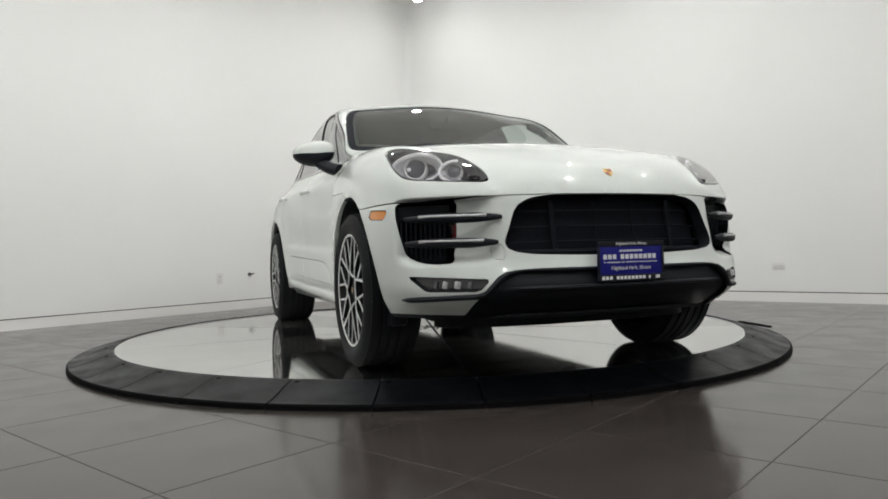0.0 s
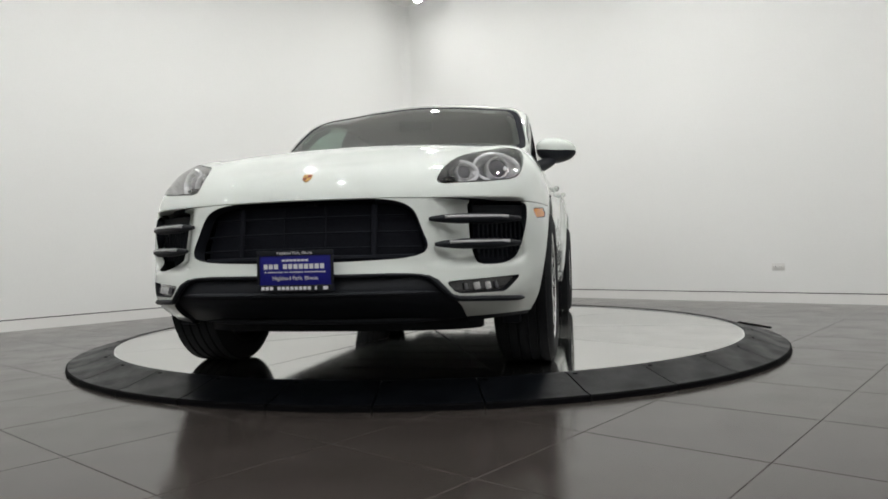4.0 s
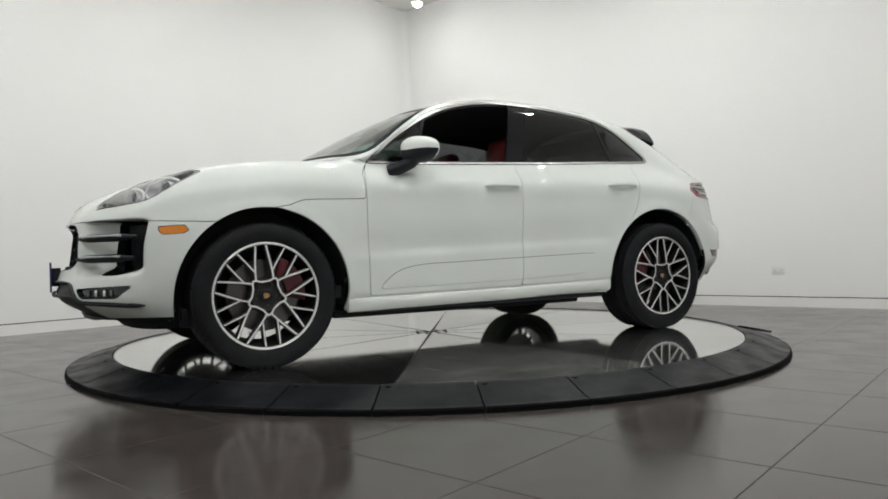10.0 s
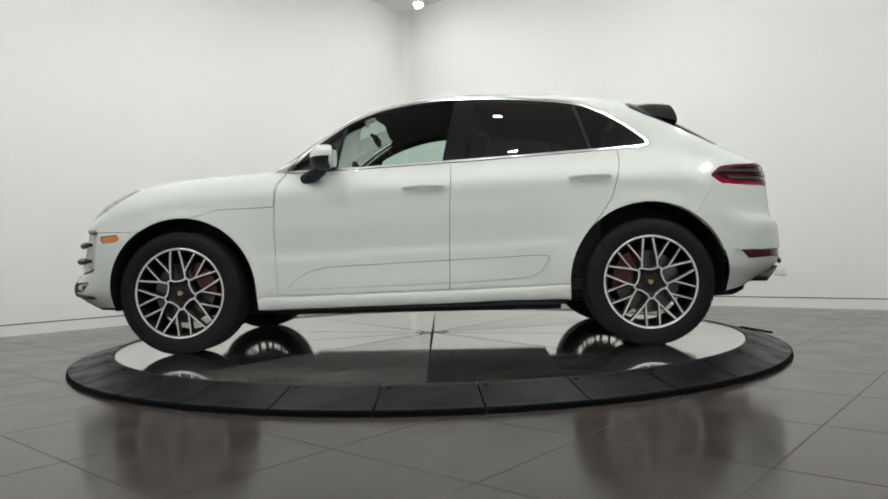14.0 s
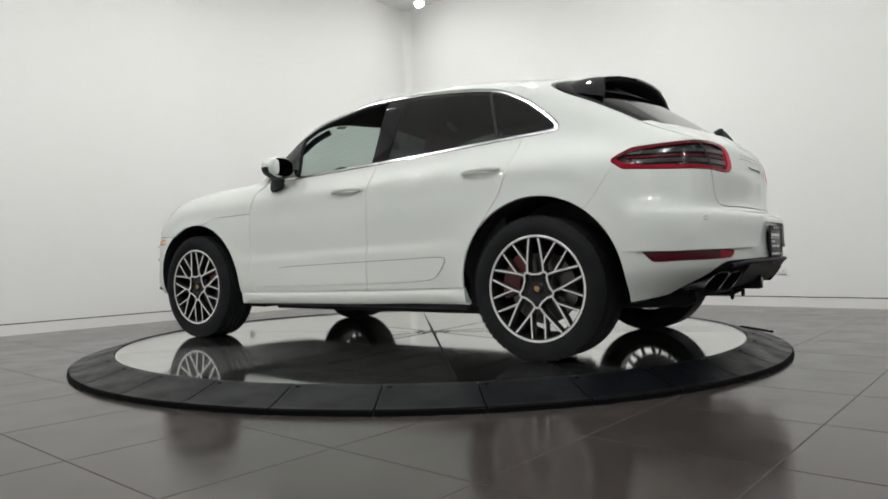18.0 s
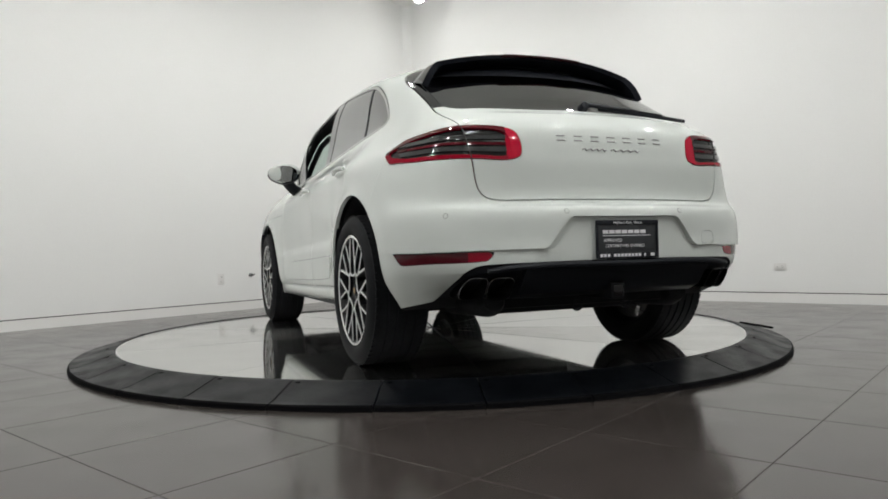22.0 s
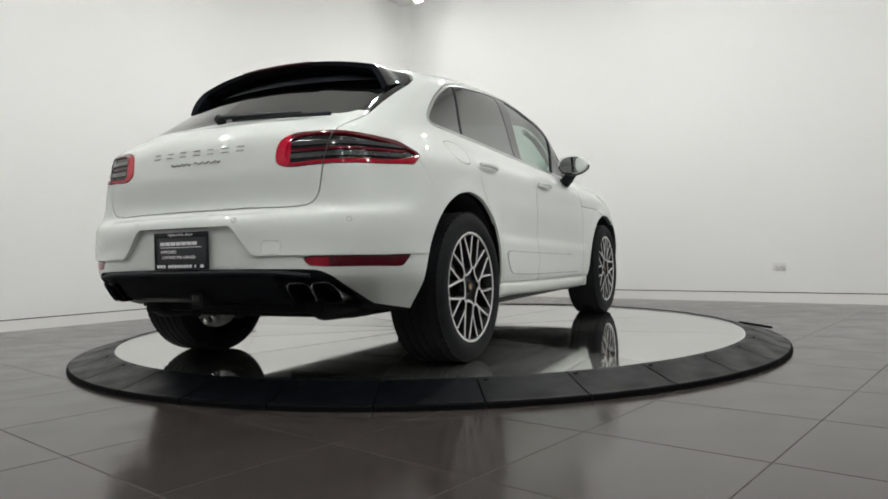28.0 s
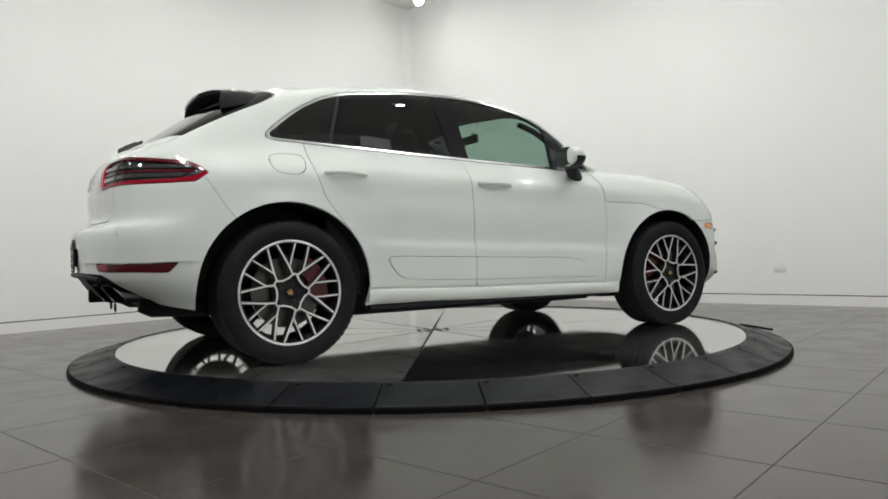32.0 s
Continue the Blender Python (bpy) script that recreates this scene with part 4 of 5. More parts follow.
for skin, s in ((fog, 1), (fog.mirrored(), -1)):
    lamp = skin.moved(-0.018).build("fog_light", SMOKE, CAR, flange=0)
    for y, w in ((0.655, 0.008), (0.695, 0.013), (0.735, 0.011), (0.765, 0.006)):
        c = on_front(s * y, 0.413, -0.012)
        bm = bmesh.new()
        add_box(bm, (-0.006, -w, -0.015), (0.006, w, 0.015), 0.004)
        part("led", bm, LAMP_INNER if w > 0.01 else GREY_LENS, lamp).matrix_basis = Matrix.Translation(c) @ pose(0, 0, 0, s * 12, 0, 0)
    strip = [on_front(s * y, z, 0.001) for y, z in ((0.47, 0.463), (0.515, 0.454), (0.545, 0.434), (0.572, 0.404), (0.598, 0.375))]
    for k in range(19):
        a, z = radians(21.5 + 23 * k / 18), 0.366 - 0.016 * k / 18
        strip.append(strike((1.4 + 3 * math.cos(a), s * (0.3 + 3 * math.sin(a)), z), (-math.cos(a), -s * math.sin(a), 0))[0])
    bar("bumper_strip", strip, [0.003, 0.009] + [0.0135] * 19 + [0.012, 0.009, 0.004], 0.9, BLACK, CAR, 8)

chin_ob = chin.whole().moved(-0.022).build("lower_grille", BLACK, CAR, flange=0.03)
bar("chin_bar", [on_front(-0.56 + 1.12 * k / 24, 0.395, -0.004) for k in range(25)], [0.001 + 0.008 * min(1, 3 * math.sin(math.pi * k / 24)) for k in range(25)], 1.0, BLACK, chin_ob)
bar("chin_lip", [on_front(-0.53 + 1.06 * k / 24, 0.266, -0.010) for k in range(25)], [0.001 + 0.011 * min(1, 3 * math.sin(math.pi * k / 24)) for k in range(25)], 1.0, BLACK, chin_ob)
bar("chin_edge", [on_front(-0.50 + 1.0 * k / 24, 0.466, -0.001) for k in range(25)], [0.001 + 0.006 * min(1, 3 * math.sin(math.pi * k / 24)) for k in range(25)], 1.0, BLACK, chin_ob)

for skin, s in ((head, 1), (head.mirrored(), -1)):
    back = Skin(skin.p - skin.n * 0.02 - np.array([0.165, 0, 0]), skin.n, skin.f)
    lamp = back.build("headlight", LAMP_BACK, CAR, "headlight with two round projectors behind a clear cover", flange=0)
    skin.moved(-0.001).build("clear_cover", LENS_CLEAR, lamp, flange=0)
    once = {}
    for f in skin.f:
        for i, j in zip(f, f[1:] + f[:1]):
            once[(i, j)] = 1
    verts, faces = [], []
    for i, j in [e for e in once if (e[1], e[0]) not in once]:
        k = len(verts)
        verts += [skin.p[i], skin.p[j], back.p[j], back.p[i]]
        faces.append((k, k + 1, k + 2, k + 3))
    mesh_object("lamp_bezel", verts, faces, LAMP_BACK, lamp, smooth=False)
    for c, r, wide, tall in (((1.840, 0.739, 0.913), 0.052, 0.118, 0.064), ((1.975, 0.612, 0.888), 0.036, 0.070, 0.046)):
        face = Vector((0.86, s * 0.46, 0.10)).to_track_quat("Z", "Y").to_matrix().to_4x4()
        m = Matrix.Translation((c[0], s * c[1], c[2])) @ face
        bm = bmesh.new()
        lathe(bm, [(r * 0.80, -0.04), (r * 0.82, 0.010), (r * 0.92, 0.015), (r * 1.0, 0.006), (r * 0.98, -0.04)], 32, m)
        part("projector_ring", bm, LAMP_CHROME, lamp)
        bm = bmesh.new()
        lathe(bm, [(0.0004, 0.012)] + [(r * 0.80 * math.sin(a), 0.02 * math.cos(a) - 0.008) for a in (0.3, 0.6, 0.9, 1.2, 1.5)] + [(r * 0.80, -0.03)], 28, m)
        part("projector_lens", bm, GREY_LENS, lamp)
        tilt = Vector((0.74, s * 0.64, 0.18)).to_track_quat("Z", "Y").to_matrix().to_4x4()
        loop = Matrix.Translation((c[0] + 0.012, s * c[1], c[2])) @ tilt
        bm = bmesh.new()
        pts = [loop @ Vector((s * wide * math.cos(a), tall * math.sin(a), 0.0)) for a in (np.linspace(-2.89, 3.3, 30) if r > 0.04 else np.linspace(-2.0, 1.7, 30))]
        tube(bm, pts, [0.0055 + 0.0035 * math.sin(math.pi * k / 29) for k in range(30)], 8)
        part("light_guide", bm, GUIDE, lamp, "white curved light guide")
        bm = bmesh.new()
        ring = [[bm.verts.new(loop @ Vector((wide * q * math.cos(a), tall * q * math.sin(a), d))) for a in np.linspace(0, 2 * math.pi, 29)[:-1]] for q, d in ((0.95, -0.004), (0.78, -0.035), (0.60, -0.050))]
        for lo, hi in zip(ring, ring[1:]):
            for i in range(28):
                bm.faces.new((lo[i], lo[(i + 1) % 28], hi[(i + 1) % 28], hi[i]))
        part("reflector_bowl", bm, LAMP_CHROME, lamp)
    bm = bmesh.new()
    bmesh.ops.create_uvsphere(bm, u_segments=16, v_segments=10, radius=1.0, matrix=Matrix.Translation((2.095, s * 0.570, 0.846)) @ pose(0, 0, 0, 0, 0, -s * 38) @ Matrix.Diagonal((0.022, 0.040, 0.014, 1)))
    part("indicator_pod", bm, LAMP_DARK, lamp)
    for y, z in ((0.665, 0.925), (0.680, 0.868), (0.80, 0.945)):
        bm = bmesh.new()
        lathe(bm, [(0.0004, 0.004), (0.008, 0.003), (0.010, 0.0)], 12, Matrix.Translation(on_front(s * y, z, -0.05)) @ face)
        part("led", bm, INK, lamp)

both(marker.moved(-0.002), "side_marker", AMBER, "amber side marker lamp")
crest = empty("bonnet_badge")
crest.parent = CAR
h, n = strike((4, 0, 0.868), (-1, 0, 0))
crest.matrix_basis = Matrix.Translation(h) @ n.to_track_quat("Z", "Y").to_matrix().to_4x4() @ Matrix.Scale(0.76, 4)
bm = bmesh.new()
prism(bm, [(-0.024, 0.026), (0.024, 0.026), (0.027, 0.015), (0.024, -0.012), (0.012, -0.028), (0, -0.036), (-0.012, -0.028), (-0.024, -0.012), (-0.027, 0.015)], 0.004, bevel=0.001)
part("shield", bm, GOLD, crest)
bm = bmesh.new()
add_box(bm, (0.002, 0.0, 0.004), (0.022, 0.02, 0.0052)), add_box(bm, (-0.022, -0.022, 0.004), (-0.002, -0.002, 0.0052))
part("enamel", bm, CREST_RED, crest)

# ---- tail ----
inner_poly = rounded(outline(".478,.985 .488,1.028 .52,1.050 .62,1.058 .70,1.056 .79,1.040 .838,1.017 .868,.995 .872,.975 .845,.957 .80,.952 .62,.945 .50,.941 .482,.955"))
for skin, s in ((tail, 1), (tail.mirrored(), -1)):
    inner, frame_skin = skin.cut(lambda p: region(YZ, inner_poly)(p * np.array([1, s, 1])))
    bright, frame_skin = frame_skin.cut(lambda p: np.abs(p[:, 1]) - 0.492)
    lamp = frame_skin.moved(0.003).build("tail_light", RED_LENS, CAR, "red tail light with smoked grey bars", flange=0.02)
    # shade of the overhang, put into the colour of the lens's upper edge
    top, _ = frame_skin.cut(lambda p: 1.030 - 0.045 * smooth(0.72, 0.90, np.abs(p[:, 1])) - p[:, 2])
    top.moved(0.0042).build("shaded_lens", SHADED_RED, lamp, "upper edge of the red lens, darkened in colour for the overhang's shade", flange=0.004)
    end, back = inner.cut(lambda p: np.abs(p[:, 1]) - 0.496)
    tip, bars = back.cut(lambda p: 0.85 - np.abs(p[:, 1]))
    low, bars = band(bars, lambda p: p[:, 2] - (0.967 + 0.010 * smooth(0.5, 0.9, np.abs(p[:, 1]))), 0.0095)
    high, bars = band(bars, lambda p: p[:, 2] - (1.020 + 0.002 * smooth(0.5, 0.9, np.abs(p[:, 1]))), 0.0085)
    red, bars = band(bars, lambda p: p[:, 2] - (0.993 + 0.006 * smooth(0.5, 0.9, np.abs(p[:, 1]))), 0.0055)
    back = tip.plus(bars)
    bright.moved(0.003).build("brake_lens", RED_BRIGHT, lamp, "bright red inner end", flange=0.02)
    end.moved(-0.002).build("brake_lens", RED_BRIGHT, lamp, flange=0.006)
    red.moved(-0.001).build("red_bar", DARK_RED, lamp, flange=0.006)
    back.moved(-0.006).build("smoked_lens", LAMP_DARK, lamp, flange=0.004)
    seam, _ = band(skin, lambda p: np.abs(p[:, 1]) - (0.645 + 0.17 * (p[:, 2] - 0.95)), 0.0022)
    seam.moved(0.0045).build("lamp_seam", GAP, lamp, flange=0.006)
    low.moved(0.002).build("lens_bar", BAR_LENS, lamp, flange=0.008)
    high.moved(0.002).build("lens_bar", BAR_LENS, lamp, flange=0.008)
near, far = sunk(reflector).cut(lambda p: p[:, 1] - 0.69)
for s in (1, -1):
    ob = (near if s > 0 else near.mirrored()).build("rear_reflector", RED_LENS, CAR)
    (far if s > 0 else far.mirrored()).build("smoked_end", DARK_RED, ob, "dark smoked outer end")
diff_ob = diffuser.whole().moved(-0.026).build("diffuser", BLACK, CAR, flange=0.03)
bar("diffuser_lip", [on_rear(-0.62 + 1.24 * k / 24, 0.484 - 0.02 * abs(k / 12 - 1) ** 6, -0.004) for k in range(25)], 0.012, 1.0, BLACK, diff_ob)


def exhaust_tip(y):
    """A squarish tailpipe end, cut off at a slant that follows the bumper."""
    side = math.copysign(1, y)
    w, h, zc = 0.0485, 0.046, 0.393
    wing = 0.34 if abs(y) > 0.6 else 0.0
    outer = [(w * math.copysign(abs(math.cos(a)) ** 0.5, math.cos(a)), h * math.copysign(abs(math.sin(a)) ** 0.5, math.sin(a))) for a in np.linspace(0, 2 * math.pi, 33)[:-1]]

    outer = [(a * (1 - wing * max(0.0, b / h)) if a * side > 0 else a, b) for a, b in outer]

    def cut(px, pz, k, dx):
        across = (y + px * k) * side - 0.611
        return (-2.236 + (0.55 if across > 0 else 0.36) * across - 0.72 * pz * k + dx, y + px * k, zc + pz * k)

    def ringed(name, rows, material, parent, label="", cap=False):
        bm = bmesh.new()
        rings = [[bm.verts.new(f(px, pz)) for px, pz in outer] for f in rows]
        for a, b in zip(rings, rings[1:]):
            for i in range(32):
                bm.faces.new((a[i], a[(i + 1) % 32], b[(i + 1) % 32], b[i]))
        if cap:
            bm.faces.new(rings[-1][::-1])
        return part(name, bm, material, parent, label)

    tip = ringed("exhaust_tip", [lambda a, b: (-1.95, y + a * 0.85, zc + b * 0.85), lambda a, b: cut(a, b, 0.97, 0.04), lambda a, b: cut(a, b, 1.0, 0.006)], EXHAUST, CAR, "dark chrome exhaust tailpipe")
    ringed("tip_rim", [lambda a, b: cut(a, b, 1.0, 0.006), lambda a, b: cut(a, b, 0.995, 0.0), lambda a, b: cut(a, b, 0.965, -0.001), lambda a, b: cut(a, b, 0.945, 0.004)], TIP_RIM, tip, "thin brighter rim")
    ringed("tip_bore", [lambda a, b: cut(a, b, 0.945, 0.004), lambda a, b: cut(a, b, 0.92, 0.05), lambda a, b: (-2.02, y + a * 0.8, zc + b * 0.8)], BORE_BLACK, tip, "black bore", cap=True)


EXHAUST = material("dark_chrome", (0.10, 0.10, 0.105), 0.22, metal=1.0, grain=0.1, scale=90)
TIP_RIM = material("tip_rim", (0.30, 0.30, 0.31), 0.25, metal=1.0, grain=0.1, scale=90)
# plain near-black for the inside of the tailpipes
BORE_BLACK = material("bore_black", (0.004, 0.004, 0.0045), 0.8, spec=0.1, grain=0.3, scale=90)
for y in (0.656, 0.557, -0.557, -0.656):
    exhaust_tip(y)
for y, z in ((0.29, 0.704), (-0.29, 0.704), (0.765, 0.694), (-0.765, 0.694)):
    h, n = strike((-4, y, z), (1, 0, 0))
    n = n if n.x < 0 else -n
    m = Matrix.Translation(h) @ n.to_track_quat("Z", "Y").to_matrix().to_4x4()
    bm = bmesh.new()
    lathe(bm, [(0.0004, 0.001), (0.0085, 0.0012), (0.0092, -0.002)], 16, m)
    ob = part("parking_sensor", bm, PAINT, CAR)
    bm = bmesh.new()
    lathe(bm, [(0.0094, 0.0006), (0.0108, 0.0006)], 16, m)
    part("sensor_gap", bm, GAP, ob)

# rounded sills that stand out under the doors, and the dark inner pillars beside the windscreen
def side_sill(s):
    bm = bmesh.new()
    cols = []
    for k in range(41):
        x = -0.945 + 1.885 * k / 40
        top = float(np.interp(x, [-0.955, -0.2275, 0.813], [0.372, 0.352, 0.338])) - 0.009
        y = abs(on_side(x, top, s).y)
        out = smooth(0.0, 0.14, x + 0.945) * smooth(0.0, 0.14, 0.94 - x)
        ring = [(-0.012, 0.002), (0.009 * out - 0.002, 0.0), (0.017 * out - 0.002, -0.006), (0.021 * out - 0.002, -0.020), (0.021 * out - 0.003, -0.036), (0.014 * out - 0.006, -0.056), (-0.012, -0.072), (-0.04, -0.078), (-0.04, -0.03)]
        cols.append([bm.verts.new((x, s * (y + dy), top + dz)) for dy, dz in ring])
    n = len(cols[0])
    for a, b in zip(cols, cols[1:]):
        for i in range(n):
            quad = (a[i], b[i], b[(i + 1) % n], a[(i + 1) % n])
            bm.faces.new(quad if s > 0 else quad[::-1])
    bm.faces.new(cols[0]), bm.faces.new(cols[-1])
    bmesh.ops.recalc_face_normals(bm, faces=bm.faces[:])
    part("side_sill", bm, PAINT, CAR, "white rounded sill under the doors", angle=50)


for s in (1, -1):
    side_sill(s)
    bar("sill_strip", [(-0.92 + 1.84 * k / 12, s * 0.838, 0.262) for k in range(13)], 0.020, 0.8, BLACK, CAR, 8)
    bar("inner_pillar", [on_front(s * y, z, -0.05) for y, z in ((0.735, 1.16), (0.73, 1.23), (0.715, 1.305), (0.68, 1.41), (0.63, 1.465))], 0.020, 1.0, TRIM_DARK, CAR, 10)

# roof spoiler: a visor that stands off the rear window, with gloss black cheeks
bm = bmesh.new()
QN = 48


def visor(q):
    """Root on the body, and free edge, across the roof: q from -1 to 1."""
    a = abs(q)
    s = 1 if q >= 0 else -1
    y = 0.648 * (1 - (1 - a) ** 1.55)
    z = 1.535 - 0.050 * (y / 0.54) ** 2.4 if y < 0.54 else 1.485 - 0.125 * ((y - 0.54) / 0.108) ** 1.8
    edge = Vector((-1.700 + 0.078 * (y / 0.65) ** 2 - 0.045 * smooth(0.54, 0.648, y), s * y, z))
    x = -1.45 - 0.075 * smooth(0.55, 0.655, y)
    root = on_top(x, s * min(y, 0.640), 0.001)
    return root, edge


cols = []
for k in range(QN + 1):
    root, edge = visor(-1 + 2 * k / QN)
    mid_p = root.lerp(edge, 0.5) + Vector((0, 0, 0.012 * (1 - abs(-1 + 2 * k / QN) ** 4)))
    mids = [root, root.lerp(mid_p, 0.5) + Vector((0, 0, 0.002)), mid_p, mid_p.lerp(edge, 0.5) + Vector((0, 0, 0.002)), edge]
    inn = Vector((0.016, -edge.y * 0.02, -0.014 if abs(edge.y) < 0.54 else -0.002))
    y_in = edge.y * 0.955
    under_edge = Vector((edge.x + 0.006, y_in, edge.z - 0.018))
    under_mid = Vector((root.x * 0.45 + edge.x * 0.55, y_in, (root.z * 0.45 + edge.z * 0.55) - 0.035))
    under_root = Vector((root.x - 0.02, y_in * 0.98, root.z - 0.05))
    cols.append([bm.verts.new(p) for p in mids + [under_edge, under_mid, under_root]])
for k, (a, b) in enumerate(zip(cols, cols[1:])):
    q = abs(-1 + (2 * k + 1) / QN)
    for i in range(len(a) - 1):
        f = bm.faces.new((a[i], a[i + 1], b[i + 1], b[i]))
        f.material_index = 0 if (i < 3 and q < 0.50) else 1 if i < 4 else 2
BRAKE = material("brake_lens", (0.03, 0.003, 0.005), 0.15, coat=0.6)
spoiler = part("roof_spoiler", bm, [PAINT, BLACK_GLOSS, VOID], CAR, "roof spoiler with gloss black cheeks", angle=40)
bm = bmesh.new()
tube(bm, [visor(q)[1] + Vector((-0.004, 0, -0.006)) for q in np.linspace(-0.24, 0.24, 15)], 0.008, 8)
part("brake_light", bm, BRAKE, spoiler, "dark red high brake light")

wiper = empty("rear_wiper")
wiper.parent = CAR
bm = bmesh.new()
tube(bm, [(-2.100 + 0.030 * (k / 10) ** 2, 0.02 - 0.46 * k / 10, 1.206 - 0.022 * k / 10) for k in range(11)], [0.014] * 3 + [0.011] * 4 + [0.008] * 4, 8, 0.8)
part("wiper_arm", bm, BLACK, wiper)
bm = bmesh.new()
tube(bm, [(-2.092 + 0.034 * (k / 10) ** 2, -0.06 - 0.53 * k / 10, 1.190 - 0.024 * k / 10) for k in range(11)], 0.0065, 8, 1.4)
part("wiper_blade", bm, BLACK, wiper)
bm = bmesh.new()
foot = on_rear(0.02, 1.185)
tube(bm, [foot, foot.lerp(Vector((-2.105, 0.02, 1.204)), 0.5), (-2.108, 0.02, 1.204), (-2.114, 0.02, 1.205)], [0.024, 0.022, 0.020, 0.010], 16)
part("wiper_pivot", bm, BLACK, wiper)

# badge bars on the tailgate: plain raised shapes in place of lettering
for k in range(7):
    y = 0.250 - 0.0835 * k
    h, n = strike((-4, y, 1.020), (1, 0, 0))
    n = n if n.x < 0 else -n
    m = Matrix.Translation(h) @ n.to_track_quat("Z", "Y").to_matrix().to_4x4()
    bm = bmesh.new()
    add_box(bm, (-0.020, -0.0125, 0), (0.020, -0.0075, 0.003), 0.0008, 1, m), add_box(bm, (-0.020, 0.0075, 0), (0.020, 0.0125, 0.003), 0.0008, 1, m)
    part("badge_bar", bm, BADGE, CAR)
for a, b in ((0.15, 0.03), (0.005, -0.145)):
    bm = bmesh.new()
    tube(bm, [on_rear(a + (b - a) * k / 12, 0.972 + 0.006 * math.sin(k * 2.1), 0.001) for k in range(13)], 0.0032, 6)
    part("script_bar", bm, BADGE, CAR)


# ---- plates ----
def words(text, size, mat, parent, m, name="lettering", spread=1.0):
    cu = bpy.data.curves.new(name, "FONT")
    cu.body, cu.size, cu.align_x, cu.align_y, cu.extrude = text, size, "CENTER", "CENTER", 0.0006
    cu.space_character = spread
    tmp = bpy.data.objects.new(name, cu)
    scene.collection.objects.link(tmp)
    me = bpy.data.meshes.new_from_object(tmp.evaluated_get(bpy.context.evaluated_depsgraph_get()))
    bpy.data.objects.remove(tmp)
    me.materials.append(mat)
    ob = new(name, me)
    ob.parent, ob.matrix_basis = parent, m
    return ob


def plate(name, m, face, label, rows):
    ob = empty(name, m)
    ob.parent = CAR
    ob["label"] = label
    bm = bmesh.new()
    add_box(bm, (-0.158, -0.080, -0.006), (0.158, 0.080, 0.0), 0.004)
    part("plate_sheet", bm, face, ob)
    for lo, hi in (((-0.160, 0.060, 0.0), (0.160, 0.081, 0.004)), ((-0.160, -0.081, 0.0), (0.160, -0.054, 0.004)), ((-0.160, -0.054, 0.0), (-0.148, 0.060, 0.004)), ((0.148, -0.054, 0.0), (0.160, 0.060, 0.004))):
        part("plate_frame", box(lo, hi, 0.0015), BLACK, ob)
    words("Highland Park, Illinois", 0.017, INK, ob, pose(0, 0.0705, 0.0045))
    for y, h, spans in rows:
        for x0, x1 in spans:
            z = 0.0042 if y < -0.055 else 0.0012
            bm = bmesh.new()
            add_box(bm, (x0, y - h / 2, z - 0.001), (x1, y + h / 2, z))
            part("print_bar", bm, INK, ob)
    return ob


def blocks(x0, counts, w, gap, space):
    """Spans of letter-sized blocks: words of so many letters, one after another."""
    spans = []
    for n in counts:
        for _ in range(n):
            spans.append((x0, x0 + w))
            x0 += w + gap
        x0 += space
    return spans


front_plate = plate("front_plate", Matrix(((0, 0, 1, 2.358), (1, 0, 0, 0.0), (0, 1, 0, 0.490), (0, 0, 0, 1))), PLATE_BLUE, "blue dealer plate in a black frame",
                    [(0.042, 0.008, blocks(-0.054, (7,), 0.0125, 0.0035, 0)), (0.018, 0.019, blocks(-0.132, (3, 8), 0.0165, 0.0055, 0.016)), (-0.004, 0.005, blocks(-0.128, (1, 8, 2, 7, 11), 0.0052, 0.0028, 0.006)),
                     (-0.067, 0.013, blocks(-0.142, (3, 8), 0.0135, 0.0045, 0.014) + [(0.082, 0.090), (0.116, 0.136)])])
words("Highland Park, Illinois", 0.022, INK, front_plate, pose(0, -0.028, 0.0012))
rear_plate = plate("rear_plate", Matrix(((0, 0, -1, -2.362), (-1, 0, 0, 0.002), (0, 1, 0, 0.583), (0, 0, 0, 1))), PLATE_DARK, "dark dealer plate in a black frame",
                   [(0.032, 0.015, blocks(-0.125, (7,), 0.027, 0.005, 0)), (0.016, 0.003, [(-0.125, 0.120)]), (-0.067, 0.013, blocks(-0.142, (3, 8), 0.0135, 0.0045, 0.014) + [(0.082, 0.090), (0.116, 0.136)])])
words("APPROVED", 0.019, INK, rear_plate, pose(-0.075, -0.004, 0.0012))
words("CERTIFIED PRE-OWNED", 0.0185, INK, rear_plate, pose(-0.014, -0.028, 0.0012))
for ob, x0, x1 in ((front_plate, 2.27, 2.352), (rear_plate, -2.352, -2.30)):
    bm = bmesh.new()
    add_box(bm, (-0.12, -0.05, -0.05), (0.12, 0.05, -0.006), 0.004)
    part("plate_bracket", bm, BLACK, ob)


